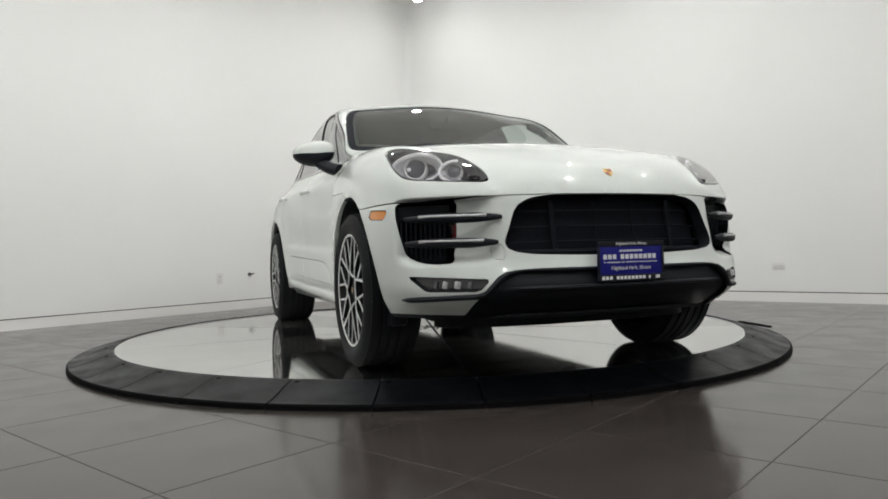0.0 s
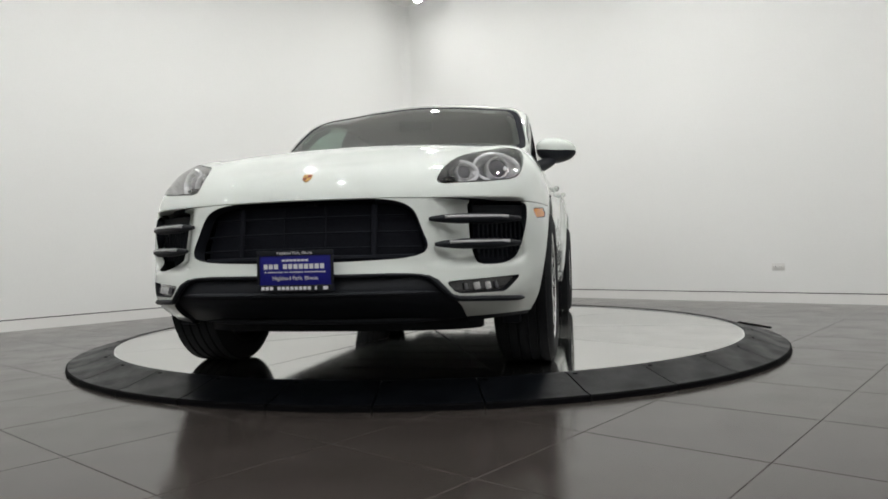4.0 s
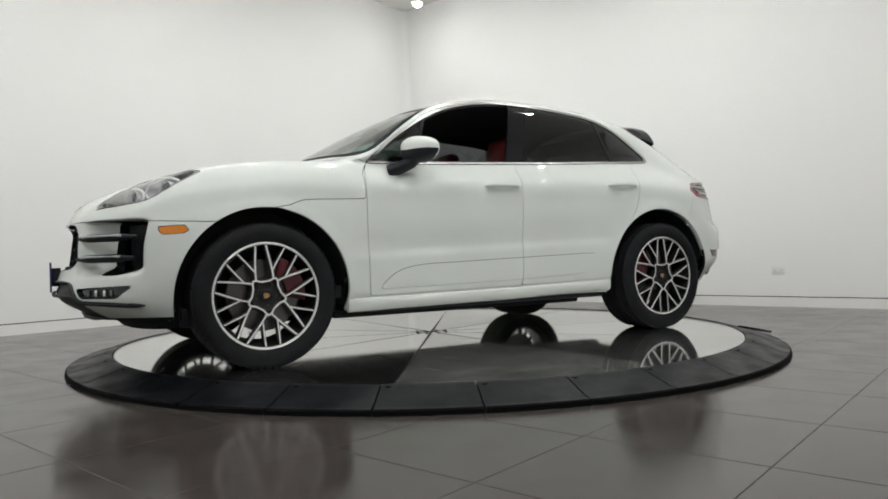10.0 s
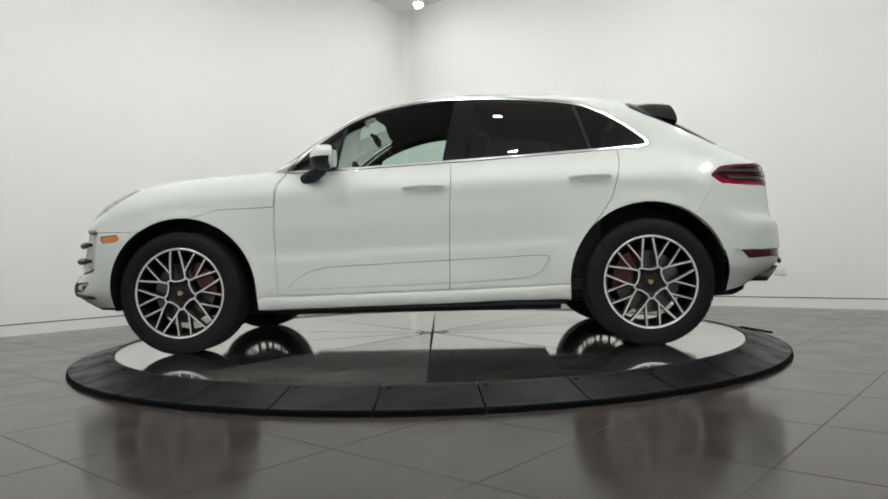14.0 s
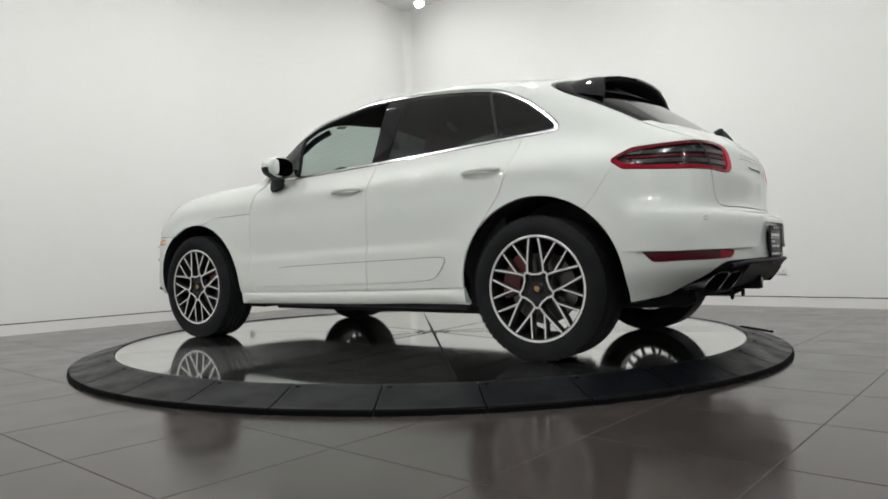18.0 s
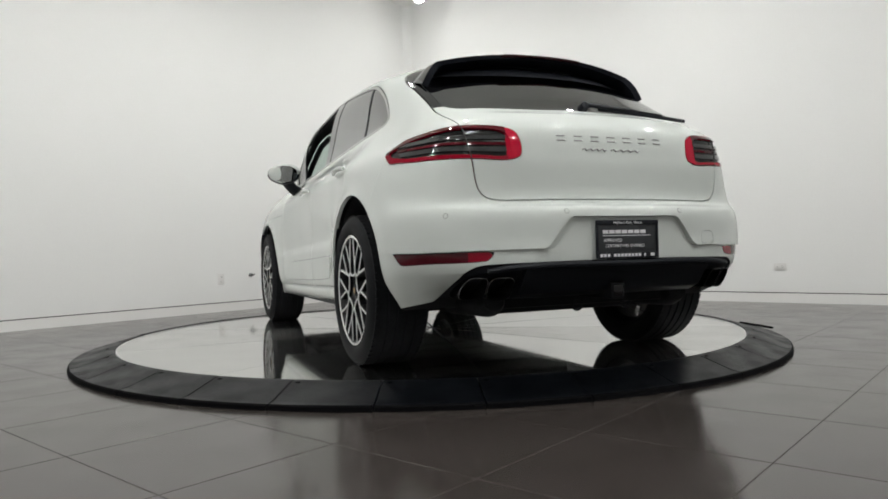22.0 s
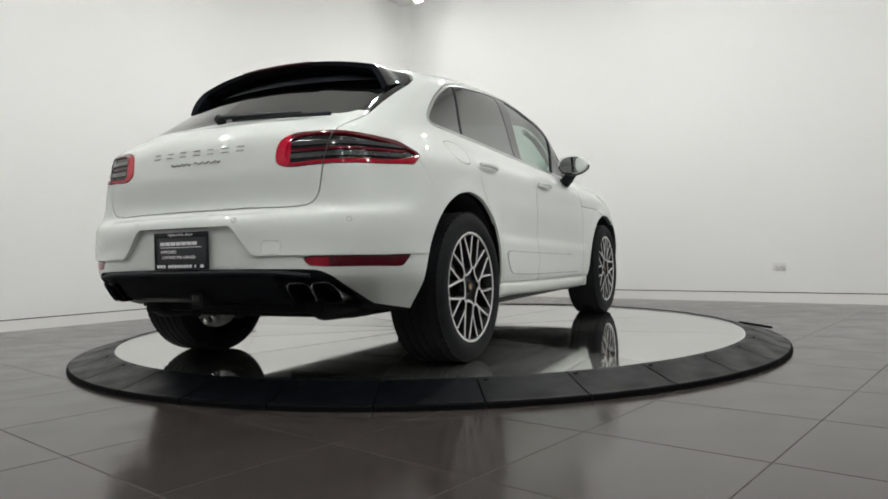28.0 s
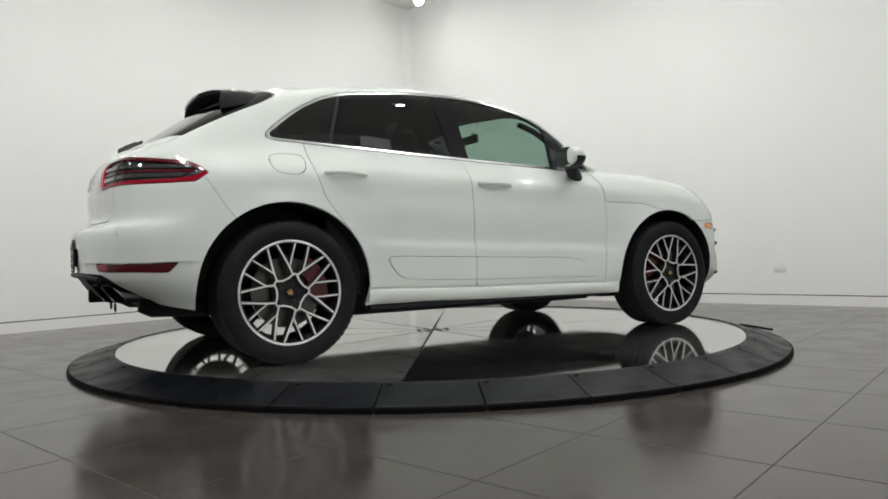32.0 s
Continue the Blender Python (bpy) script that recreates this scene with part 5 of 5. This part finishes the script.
# ---- door mirrors ----
def door_mirror(s):
    ob = empty("door_mirror")
    ob.parent = CAR
    nu, nv = 56, 16
    cells = {"mirror_cap": (-0.06, math.pi / 2, PAINT), "mirror_shell": (-math.pi / 2, -0.06, BLACK)}
    c, r = Vector((0.500, s * 0.942, 1.163)), Vector((0.090, 0.122, 0.077))

    def point(lon, lat):
        e = 0.85
        cl, sl = math.cos(lat), math.sin(lat)
        x = math.copysign(abs(cl) ** e * abs(math.cos(lon)) ** e, math.cos(lon))
        y = math.copysign(abs(cl) ** e * abs(math.sin(lon)) ** e, math.sin(lon))
        z = math.copysign(abs(sl) ** e, sl)
        if x < 0:
            x = -0.60 * math.tanh(-x * 1.9)
        slim = 1 - 0.20 * max(0, y)
        return Vector((c.x + r.x * x - 0.025 * y, c.y + s * r.y * y, c.z + r.z * z * slim + 0.012 * max(0, -y)))

    for name, (a, b, mat) in cells.items():
        bm = bmesh.new()
        rows = [[bm.verts.new(point(2 * math.pi * i / nu, a + (b - a) * j / 10)) for i in range(nu)] for j in range(11)]
        for p, q in zip(rows, rows[1:]):
            for i in range(nu):
                bm.faces.new((p[i], p[(i + 1) % nu], q[(i + 1) % nu], q[i]))
        bmesh.ops.remove_doubles(bm, verts=bm.verts[:], dist=0.0008)
        for f in bm.faces:
            f.material_index = 1 if f.calc_center_median().x < c.x - 0.046 else 0
        part(name, bm, [mat, PAINT], ob)
    bm = bmesh.new()
    foot = on_side(0.640, 1.050, s, -0.006)
    tube(bm, [foot, foot.lerp(c, 0.35) + Vector((0.0, 0, -0.022)), foot.lerp(c, 0.65) + Vector((-0.01, 0, -0.03)), Vector((0.52, s * 0.93, 1.12))], [0.050, 0.046, 0.044, 0.040], 14, 0.8)
    part("mirror_arm", bm, BLACK, ob)
    bm = bmesh.new()
    pts = [(0.094 * math.copysign(abs(math.cos(a)) ** 0.85, math.cos(a)), 0.060 * math.copysign(abs(math.sin(a)) ** 0.85, math.sin(a))) for a in np.linspace(0, 2 * math.pi, 33)[:-1]]
    prism(bm, pts, 0.004, Matrix.Translation((0.4465, s * 0.945, 1.163)) @ Matrix(((0, 0, -1, 0), (1, 0, 0, 0), (0, 1, 0, 0), (0, 0, 0, 1))))
    part("mirror_glass", bm, MIRROR, ob)
    return ob


for s in (1, -1):
    door_mirror(s)


# ---- wheels and brakes ----
def ribbon(bm, path, width, z0, z1):
    """A flat bar along (angle, radius) points, between two heights."""
    pts = [Vector((r * math.cos(radians(a)), r * math.sin(radians(a)))) for a, r in path]
    left, right = [], []
    for i, p in enumerate(pts):
        d = (pts[min(i + 1, len(pts) - 1)] - pts[max(i - 1, 0)]).normalized()
        nn = Vector((-d.y, d.x)) * width / 2
        left.append(p + nn), right.append(p - nn)
    rows = [[bm.verts.new((q.x, q.y, z)) for q in side] for side, z in ((left, z1), (right, z1), (right, z0), (left, z0))]
    for i in range(len(pts) - 1):
        for a, b in ((0, 1), (1, 2), (2, 3), (3, 0)):
            bm.faces.new((rows[a][i], rows[a][i + 1], rows[b][i + 1], rows[b][i]))
    for i in (0, -1):
        bm.faces.new([rows[k][i] for k in range(4)])


def polar_curve(path, per=5):
    pts = [(r * math.cos(radians(a)), r * math.sin(radians(a)), 0) for a, r in path]
    return [(math.degrees(math.atan2(y, x)), math.hypot(x, y)) for x, y, _ in catmull(pts, per)]


U_PATH = polar_curve([(-36, 0.101), (-27, 0.091), (-15, 0.076), (0, 0.0735), (15, 0.076), (27, 0.091), (36, 0.101)], 3)
LEG = polar_curve([(28.5, 0.093), (25.5, 0.104), (19.5, 0.131), (10.5, 0.195), (5.6, 0.264)], 3)
FORK = polar_curve([(19.5, 0.131), (25, 0.20), (28.0, 0.264)], 3)
WHEEL_PARTS = {}


def wheel_mesh(key, make, name, mat):
    if key not in WHEEL_PARTS:
        bm = bmesh.new()
        make(bm)
        ob = part(name, bm, mat)
        WHEEL_PARTS[key] = ob.data
        bpy.data.objects.remove(ob)
    return WHEEL_PARTS[key]


def tyre_mesh(half):
    def make(bm):
        lathe(bm, [(0.270, -half + 0.012), (0.285, -half + 0.002), (0.318, -half - 0.004), (0.345, -half + 0.004), (0.364, -half + 0.022), (0.3695, -half + 0.05)]
              + [(r, y) for k in range(-2, 3) for r, y in ((0.3725, k * 0.045 - 0.017), (0.3725, k * 0.045 + 0.017), (0.3645, k * 0.045 + 0.019), (0.3645, k * 0.045 + 0.026))][:-2]
              + [(0.3695, half - 0.05), (0.364, half - 0.022), (0.345, half - 0.004), (0.318, half + 0.004), (0.285, half - 0.002), (0.270, half - 0.012)], 72, closed=True)
    return make


def tread_mesh(half):
    """Shoulder blocks with narrow gaps, round both edges of the tread."""
    def make(bm):
        for k in range(64):
            turn = Matrix.Rotation(2 * math.pi * k / 64, 4, "Z")
            for side in (1, -1):
                m = turn @ Matrix.Translation((0.3655, 0, side * (half - 0.040))) @ pose(0, 0, 0, 0, side * 12, 0)
                add_box(bm, (-0.006, -0.0145, -0.019), (0.0024, 0.0145, 0.019), 0, 1, m)
    return make


def rim_make(bm):
    lathe(bm, [(0.2745, 0.004), (0.2745, 0.010), (0.269, 0.012), (0.2620, 0.010), (0.2610, 0.004)], 72, closed=True)


def barrel_make(bm):
    lathe(bm, [(0.2585, 0.006), (0.250, -0.02), (0.238, -0.06), (0.236, -0.20), (0.262, -0.235), (0.275, -0.24), (0.275, 0.0)], 60, closed=True)


def mirrored_path(p):
    return [(-a, r) for a, r in p]


def spoke_face(bm):
    for path, w in ((U_PATH, 0.0092), (LEG, 0.0096), (mirrored_path(LEG), 0.0096), (FORK, 0.0080), (mirrored_path(FORK), 0.0080)):
        ribbon(bm, path, w, -0.004, 0.0)


def spoke_body(bm):
    for path, w in ((U_PATH, 0.014), (LEG, 0.016), (mirrored_path(LEG), 0.016), (FORK, 0.013), (mirrored_path(FORK), 0.013)):
        ribbon(bm, path, w, -0.045, -0.0045)


def hub_make(bm):
    lathe(bm, [(0.0004, -0.012), (0.03, -0.012), (0.034, -0.016), (0.060, -0.020), (0.078, -0.012), (0.085, -0.02), (0.088, -0.06), (0.0004, -0.06)], 40)


def cap_make(bm):
    lathe(bm, [(0.0004, -0.004), (0.026, -0.0045), (0.031, -0.008), (0.031, -0.014)], 32)


def shield_make(bm):
    prism(bm, [(-0.012, 0.015), (0.012, 0.015), (0.014, 0.004), (0.010, -0.009), (0, -0.018), (-0.010, -0.009), (-0.014, 0.004)], 0.0015, Matrix.Translation((0, 0, -0.0045)))


def nut_make(bm):
    lathe(bm, [(0.0004, -0.018), (0.009, -0.018), (0.0105, -0.022), (0.0105, -0.04)], 6)


def rotor_make(bm):
    lathe(bm, [(0.075, -0.006), (0.185, -0.006), (0.185, -0.034), (0.075, -0.034), (0.075, -0.02)], 48)


def bell_make(bm):
    lathe(bm, [(0.0004, 0.01), (0.068, 0.01), (0.078, -0.005), (0.078, -0.03)], 32)


def caliper_make(bm):
    add = []
    for k in range(13):
        a = radians(-38 + 76 * k / 12)
        add.append((a,))
    ring_o = [(0.214 * math.cos(a[0]), 0.214 * math.sin(a[0])) for a in add]
    ring_i = [(0.118 * math.cos(a[0] * 0.86), 0.118 * math.sin(a[0] * 0.86)) for a in add[::-1]]
    prism(bm, ring_o + ring_i, 0.062, Matrix.Translation((0, 0, -0.055)), 0.008)


def wheel(x, s, front):
    """A wheel with its outer face towards +z of its own space; brake parts are parts of the car."""
    half = 0.133 if front else 0.146
    centre = 0.822 if front else 0.812
    m = Matrix.Translation((x, s * centre, 0.3715)) @ pose(0, 0, 0, -90 * s, 0, 0)
    ob = empty("wheel", m @ Matrix.Rotation(radians(TURN[(x > 0, s > 0)]), 4, "Z"))
    ob.parent = CAR
    ob["label"] = "multi-spoke alloy wheel with bright spoke faces"
    face = half - 0.014

    def put(name, key, make, mat, z=0.0, turn=0.0, label=""):
        o = new(name, wheel_mesh(key, make, name, mat))
        o.parent = ob
        o.matrix_basis = Matrix.Translation((0, 0, z)) @ Matrix.Rotation(radians(turn), 4, "Z")
        return o

    put("tyre", "tyre%d" % front, tyre_mesh(half), TYRE)
    put("tread", "tread%d" % front, tread_mesh(half), TYRE)["kind"] = "stuff"
    put("rim_lip", "lip", rim_make, ALU, face - 0.006)
    put("rim_barrel", "barrel", barrel_make, RIM_DARK, face - 0.004)
    for k in range(5):
        put("spoke_face", "face", spoke_face, ALU, face, 72 * k)
        put("spoke", "spoke", spoke_body, RIM_DARK, face, 72 * k)
        put("wheel_nut", "nut", nut_make, RIM_DARK, face, 72 * k + 36).location += Vector((0.055 * math.cos(radians(72 * k + 36)), 0.055 * math.sin(radians(72 * k + 36)), 0))
    put("hub", "hub", hub_make, RIM_DARK, face - 0.004)
    put("centre_cap", "cap", cap_make, BLACK, face - 0.004)
    put("cap_badge", "shield", shield_make, GOLD, face - 0.003)
    side = -1 if x > 0 else 1
    for name, key, make, mat in (("brake_disc", "rotor", rotor_make, STEEL), ("brake_bell", "bell", bell_make, STEEL)):
        o = new(name, wheel_mesh(key, make, name, mat))
        o.parent, o.matrix_basis = CAR, m @ Matrix.Translation((0, 0, face - 0.075))
    o = new("brake_caliper", wheel_mesh("caliper", caliper_make, "brake_caliper", CALIPER))
    o.parent = CAR
    o.matrix_basis = m @ Matrix.Translation((0, 0, face - 0.050)) @ Matrix.Rotation(math.pi if side < 0 else 0, 4, "Z") @ Matrix.Rotation(radians((-28 if front else -22) * side * s), 4, "Z")
    # liner of the wheel arch
    bm = bmesh.new()
    rows = []
    for k in range(25):
        a = radians(-14 + 204 * k / 24)
        rows.append([bm.verts.new((x + 0.463 * math.cos(a), s * y, 0.375 + 0.463 * math.sin(a))) for y in (0.56, 0.905 if math.sin(a) > 0.15 else 0.84)])
    for a, b in zip(rows, rows[1:]):
        bm.faces.new((a[0], a[1], b[1], b[0]))
    c0 = [r[0] for r in rows]
    bm.faces.new(c0)
    part("arch_liner", bm, TRIM_DARK, CAR)


TURN = {(True, True): -84.0, (False, True): 56.0, (True, False): 77.0, (False, False): 39.0}
for x in (1.4035, -1.4035):
    for s in (1, -1):
        wheel(x, s, x > 0)

# ---- underbody ----
under_body = part("underbody", box((-0.93, -0.80, 0.25), (0.93, 0.82, 0.31), 0.01), UNDER, CAR)
for lo, hi in (((-0.92, -0.60, 0.200), (0.92, 0.60, 0.25)), ((0.92, -0.50, 0.205), (1.88, 0.50, 0.32)), ((-1.80, -0.50, 0.245), (-0.92, 0.50, 0.36)), ((1.10, -0.55, 0.200), (1.70, 0.55, 0.24)), ((-2.04, -0.50, 0.29), (-1.80, 0.50, 0.36))):
    part("under_tray", box(lo, hi, 0.012), UNDER, under_body)
bm = bmesh.new()
edge = [(1.79, 0.655), (1.85, 0.65), (1.90, 0.62), (1.95, 0.54), (1.985, 0.42), (2.01, 0.22)]
prism(bm, edge + [(x, -y) for x, y in edge[::-1]], 0.085, Matrix.Translation((0, 0, 0.213)))
part("front_tray", bm, UNDER, under_body, "black curved air dam under the chin")
for x in (-0.55, -0.2, 0.15, 0.5):
    part("tray_rib", box((x, -0.5, 0.193), (x + 0.03, 0.5, 0.203), 0.004), UNDER, under_body)
for s in (1, -1):
    bm = bmesh.new()
    tube(bm, [(0.9, s * 0.14, 0.24), (0.2, s * 0.16, 0.235), (-0.8, s * 0.18, 0.24), (-1.3, s * 0.30, 0.27), (-1.75, s * 0.45, 0.30), (-2.05, s * 0.57, 0.37)], 0.032, 12)
    part("exhaust_pipe", bm, UNDER, under_body)
    bm = bmesh.new()
    tube(bm, [(-1.62, s * 0.50, 0.315), (-1.70, s * 0.50, 0.31), (-2.02, s * 0.50, 0.32), (-2.08, s * 0.50, 0.325)], [0.05, 0.085, 0.085, 0.05], 16, 0.75)
    part("silencer", bm, UNDER, under_body)
    for x in (1.4035, -1.4035):
        bm = bmesh.new()
        tube(bm, [(x, s * 0.25, 0.33), (x, s * 0.74, 0.36)], 0.03, 10)
        part("axle_shaft", bm, UNDER, under_body)
    bm = bmesh.new()
    add_box(bm, (1.74, s * 0.80 - 0.06, 0.225), (1.80, s * 0.80 + 0.02, 0.32), 0.01)
    part("air_flap", bm, BLACK, under_body)
bm = bmesh.new()
prism(bm, [(-2.325, 0.468), (-2.255, 0.372), (-2.19, 0.345), (-1.95, 0.335), (-1.95, 0.47)], 0.94, Matrix(((1, 0, 0, 0), (0, 0, -1, 0.47), (0, 1, 0, 0), (0, 0, 0, 1))))
part("diffuser_body", bm, BLACK, diff_ob)
hitch = part("tow_receiver", box((-2.285, -0.036, 0.327), (-1.9, 0.036, 0.399), 0.006), UNDER, CAR)
# black plate on the solid end, painting the shade of a hollow mouth
bm = bmesh.new()
add_box(bm, (-2.288, -0.024, 0.339), (-2.283, 0.024, 0.387), 0.002)
part("receiver_mouth", bm, LAMP_DARK, hitch)
for s in (1, -1):
    bm = bmesh.new()
    tube(bm, [(-2.16, s * 0.13 + 0.024 * math.cos(a), 0.298 + 0.020 * math.sin(a)) for a in np.linspace(0, 2 * math.pi, 17)], 0.006, 6)
    part("chain_ring", bm, UNDER, hitch)

# ---- cabin ----
cabin = part("cabin_floor", box((-1.75, -0.78, 0.33), (1.0, 0.78, 0.40), 0.01), TRIM_DARK, CAR)
bm = bmesh.new()
prof = [(1.02, 0.72), (1.03, 1.06), (0.90, 1.105), (0.62, 1.10), (0.50, 1.06), (0.44, 0.96), (0.46, 0.72)]
lo = [bm.verts.new((x, -0.76, z)) for x, z in prof]
hi = [bm.verts.new((x, 0.76, z)) for x, z in prof]
for i in range(len(prof)):
    bm.faces.new((lo[i], lo[(i + 1) % len(prof)], hi[(i + 1) % len(prof)], hi[i]))
bm.faces.new(lo[::-1]), bm.faces.new(hi)
dash = part("dashboard", bm, TRIM_DARK, CAR)
part("instrument_hood", box((0.46, 0.20, 1.07), (0.72, 0.58, 1.145), 0.03, 3), TRIM_DARK, dash)
bm = bmesh.new()
m = Matrix.Translation((0.34, 0.385, 1.03)) @ pose(0, 0, 0, 0, -66, 0)
lathe(bm, [(0.182 + 0.015 * math.cos(a), 0.015 * math.sin(a)) for a in np.linspace(0, 2 * math.pi, 13)[:-1]], 40, m, closed=True)
wheel_ob = part("steering_wheel", bm, TRIM_DARK, CAR)
bm = bmesh.new()
lathe(bm, [(0.0004, 0.01), (0.05, 0.008), (0.07, -0.01), (0.06, -0.04)], 24, m)
part("wheel_boss", bm, TRIM_DARK, wheel_ob)
for a in (0, 180, 270):
    bm = bmesh.new()
    add_box(bm, (0.05, -0.016, -0.012), (0.172, 0.016, 0.0), 0.004, 2, m @ Matrix.Rotation(radians(a + 90), 4, "Z"))
    part("wheel_spoke", bm, TRIM_DARK, wheel_ob)
bm = bmesh.new()
add_box(bm, (0.30, -0.115, 1.375), (0.325, 0.115, 1.440), 0.012, 3)
mirror_ob = part("rear_view_mirror", bm, TRIM_DARK, CAR)
bm = bmesh.new()
tube(bm, [(0.325, 0, 1.425), (0.345, 0, 1.445), (0.355, 0, 1.462)], 0.013, 8)
part("mirror_stalk", bm, TRIM_DARK, mirror_ob)


def seat(x, y, wide, name="seat", back=1.12):
    ob = empty(name, Matrix.Translation((x, y, 0.40)))
    ob.parent = CAR
    part("seat_cushion", box((-0.26, -wide, 0.08), (0.28, wide, 0.25), 0.05, 4), LEATHER, ob)
    m = Matrix.Translation((-0.24, 0, 0.20)) @ pose(0, 0, 0, 0, -14, 0)
    part("backrest", box((-0.07, -wide, 0.0), (0.07, wide, back - 0.55), 0.05, 4, m), LEATHER, ob)
    for s in (1, -1):
        part("side_bolster", box((-0.05, s * (wide - 0.05) - 0.05, 0.04), (0.12, s * (wide - 0.05) + 0.05, 0.50), 0.04, 4, m), TRIM_DARK, ob)
    part("headrest", box((-0.06, -0.12, back - 0.53), (0.05, 0.12, back - 0.34), 0.045, 4, m), LEATHER, ob)
    return ob


for s in (1, -1):
    seat(-0.02, s * 0.38, 0.25)
    seat(-0.90, s * 0.28, 0.25, back=1.08)
    # inner skins of the doors
    bm = bmesh.new()
    add_box(bm, (-1.15, s * 0.765 - 0.025, 0.40), (0.80, s * 0.765 + 0.025, 1.085), 0.02)
    part("door_card", bm, TRIM_DARK, CAR)
head_p = lambda p: np.maximum(1.15 - p[:, 2], np.maximum(p[:, 0] - 0.14, -1.42 - p[:, 0]))
lining, _ = body.cut(lambda p: np.maximum(head_p(p), -0.020 - region(XZ, DLO_OUT)(p)))
lining.whole().moved(-0.024).build("headliner", TRIM_DARK, CAR, flange=0)
pill, _ = body.cut(lambda p: np.maximum(np.maximum(1.10 - p[:, 2], 0.10 - p[:, 0]), np.maximum(-0.022 - region(YZ, screen_poly, lo=0.0)(p), -0.020 - region(XZ, DLO_OUT)(p))) + np.where(p[:, 0] > 0.95, 9, 0))
both(pill.moved(-0.022), "pillar_lining", TRIM_DARK, flange=0)
bm = bmesh.new()
bm.faces.new([bm.verts.new(on_front(y, z, -0.007)) for y, z in ((0.46, 1.470), (0.54, 1.462), (0.54, 1.478), (0.46, 1.486))])
part("inspection_sticker", bm, PLASTIC_WHITE, CAR, "small white windscreen sticker")
tagged(CAR, "white compact SUV with dark tinted rear windows parked on a turntable", "car")


# ---- sockets on the walls ----
def wall_frame(along, inward, distance, z):
    """A pose on a wall: x along it, y up, z into the room."""
    p = CORNER + along * distance
    x = Vector((0, 0, 1)).cross(inward).normalized()
    return Matrix(((x.x, 0, inward.x, p.x), (x.y, 0, inward.y, p.y), (x.z, 1, inward.z, z), (0, 0, 0, 1)))


def socket(m, w, h, slots, label):
    ob = empty("wall_socket", m)
    bm = bmesh.new()
    add_box(bm, (-w / 2, -h / 2, 0), (w / 2, h / 2, 0.006), 0.002)
    part("cover_plate", bm, PLASTIC_WHITE, ob)
    for x, y in slots:
        part("outlet", box((x - 0.017, y - 0.014, 0.006), (x + 0.017, y + 0.014, 0.008), 0.001), PLASTIC_WHITE, ob)
        for dx in (-0.006, 0.006):
            part("slot", box((x + dx - 0.0015, y - 0.003, 0.008), (x + dx + 0.0015, y + 0.006, 0.0084)), GAP, ob)
    return tagged(ob, label, "socket", "wall sockets")


socket(wall_frame(ALONG_L, IN_L, 3.36, 0.302), 0.080, 0.125, ((0, 0.026), (0, -0.026)), "white plastic upright wall socket above the skirting")
socket(wall_frame(ALONG_R, IN_R, 5.27, 0.302), 0.125, 0.075, ((0.028, 0), (-0.028, 0)), "white plastic wall socket set lengthwise in the wall")
bracket = empty("wall_valve", wall_frame(ALONG_L, IN_L, 2.95, 0.335))
bm = bmesh.new()
lathe(bm, [(0.0004, 0.002), (0.026, 0.002), (0.028, 0.0)], 18)
part("rosette", bm, CHROME, bracket)
bm = bmesh.new()
tube(bm, [(0, 0, 0), (0, 0, 0.05), (-0.02, 0.006, 0.06)], 0.010, 10)
part("spout", bm, BLACK, bracket)
bm = bmesh.new()
tube(bm, [(0.0, 0.0, 0.045), (0.03, 0.012, 0.05)], 0.007, 8)
part("lever", bm, BLACK, bracket)
tagged(bracket, "small dark metal valve on a chrome rosette in the wall", "valve")

# ---- movement: table and car turn together ----
CAR_OFF = (0.053, 0.012)


def motions():
    # the table's drive is not quite even: small departures in degrees from a steady turn, every two seconds
    drift = (0, 0, -0.05, -0.15, -0.2, -0.2, -0.2, -0.15, -0.05, 0, 0, 0, -0.05, -0.25, -0.65, -1.15, -1.65)
    rows_disc, rows_car = [], []
    for k in range(17):
        t = 2.0 * k
        a = math.radians(159.995 - 8.0871 * (t - 16) + 0.134 * ((t - 16) / 16) ** 2 + drift[k])
        rows_disc.append((t, Matrix.Rotation(a, 4, "Z")))
        rows_car.append((t, Matrix.Rotation(a, 4, "Z") @ Matrix.Translation((*CAR_OFF, 0.0))))
    walk(disc, rows_disc)
    walk(CAR, rows_car)


motions()
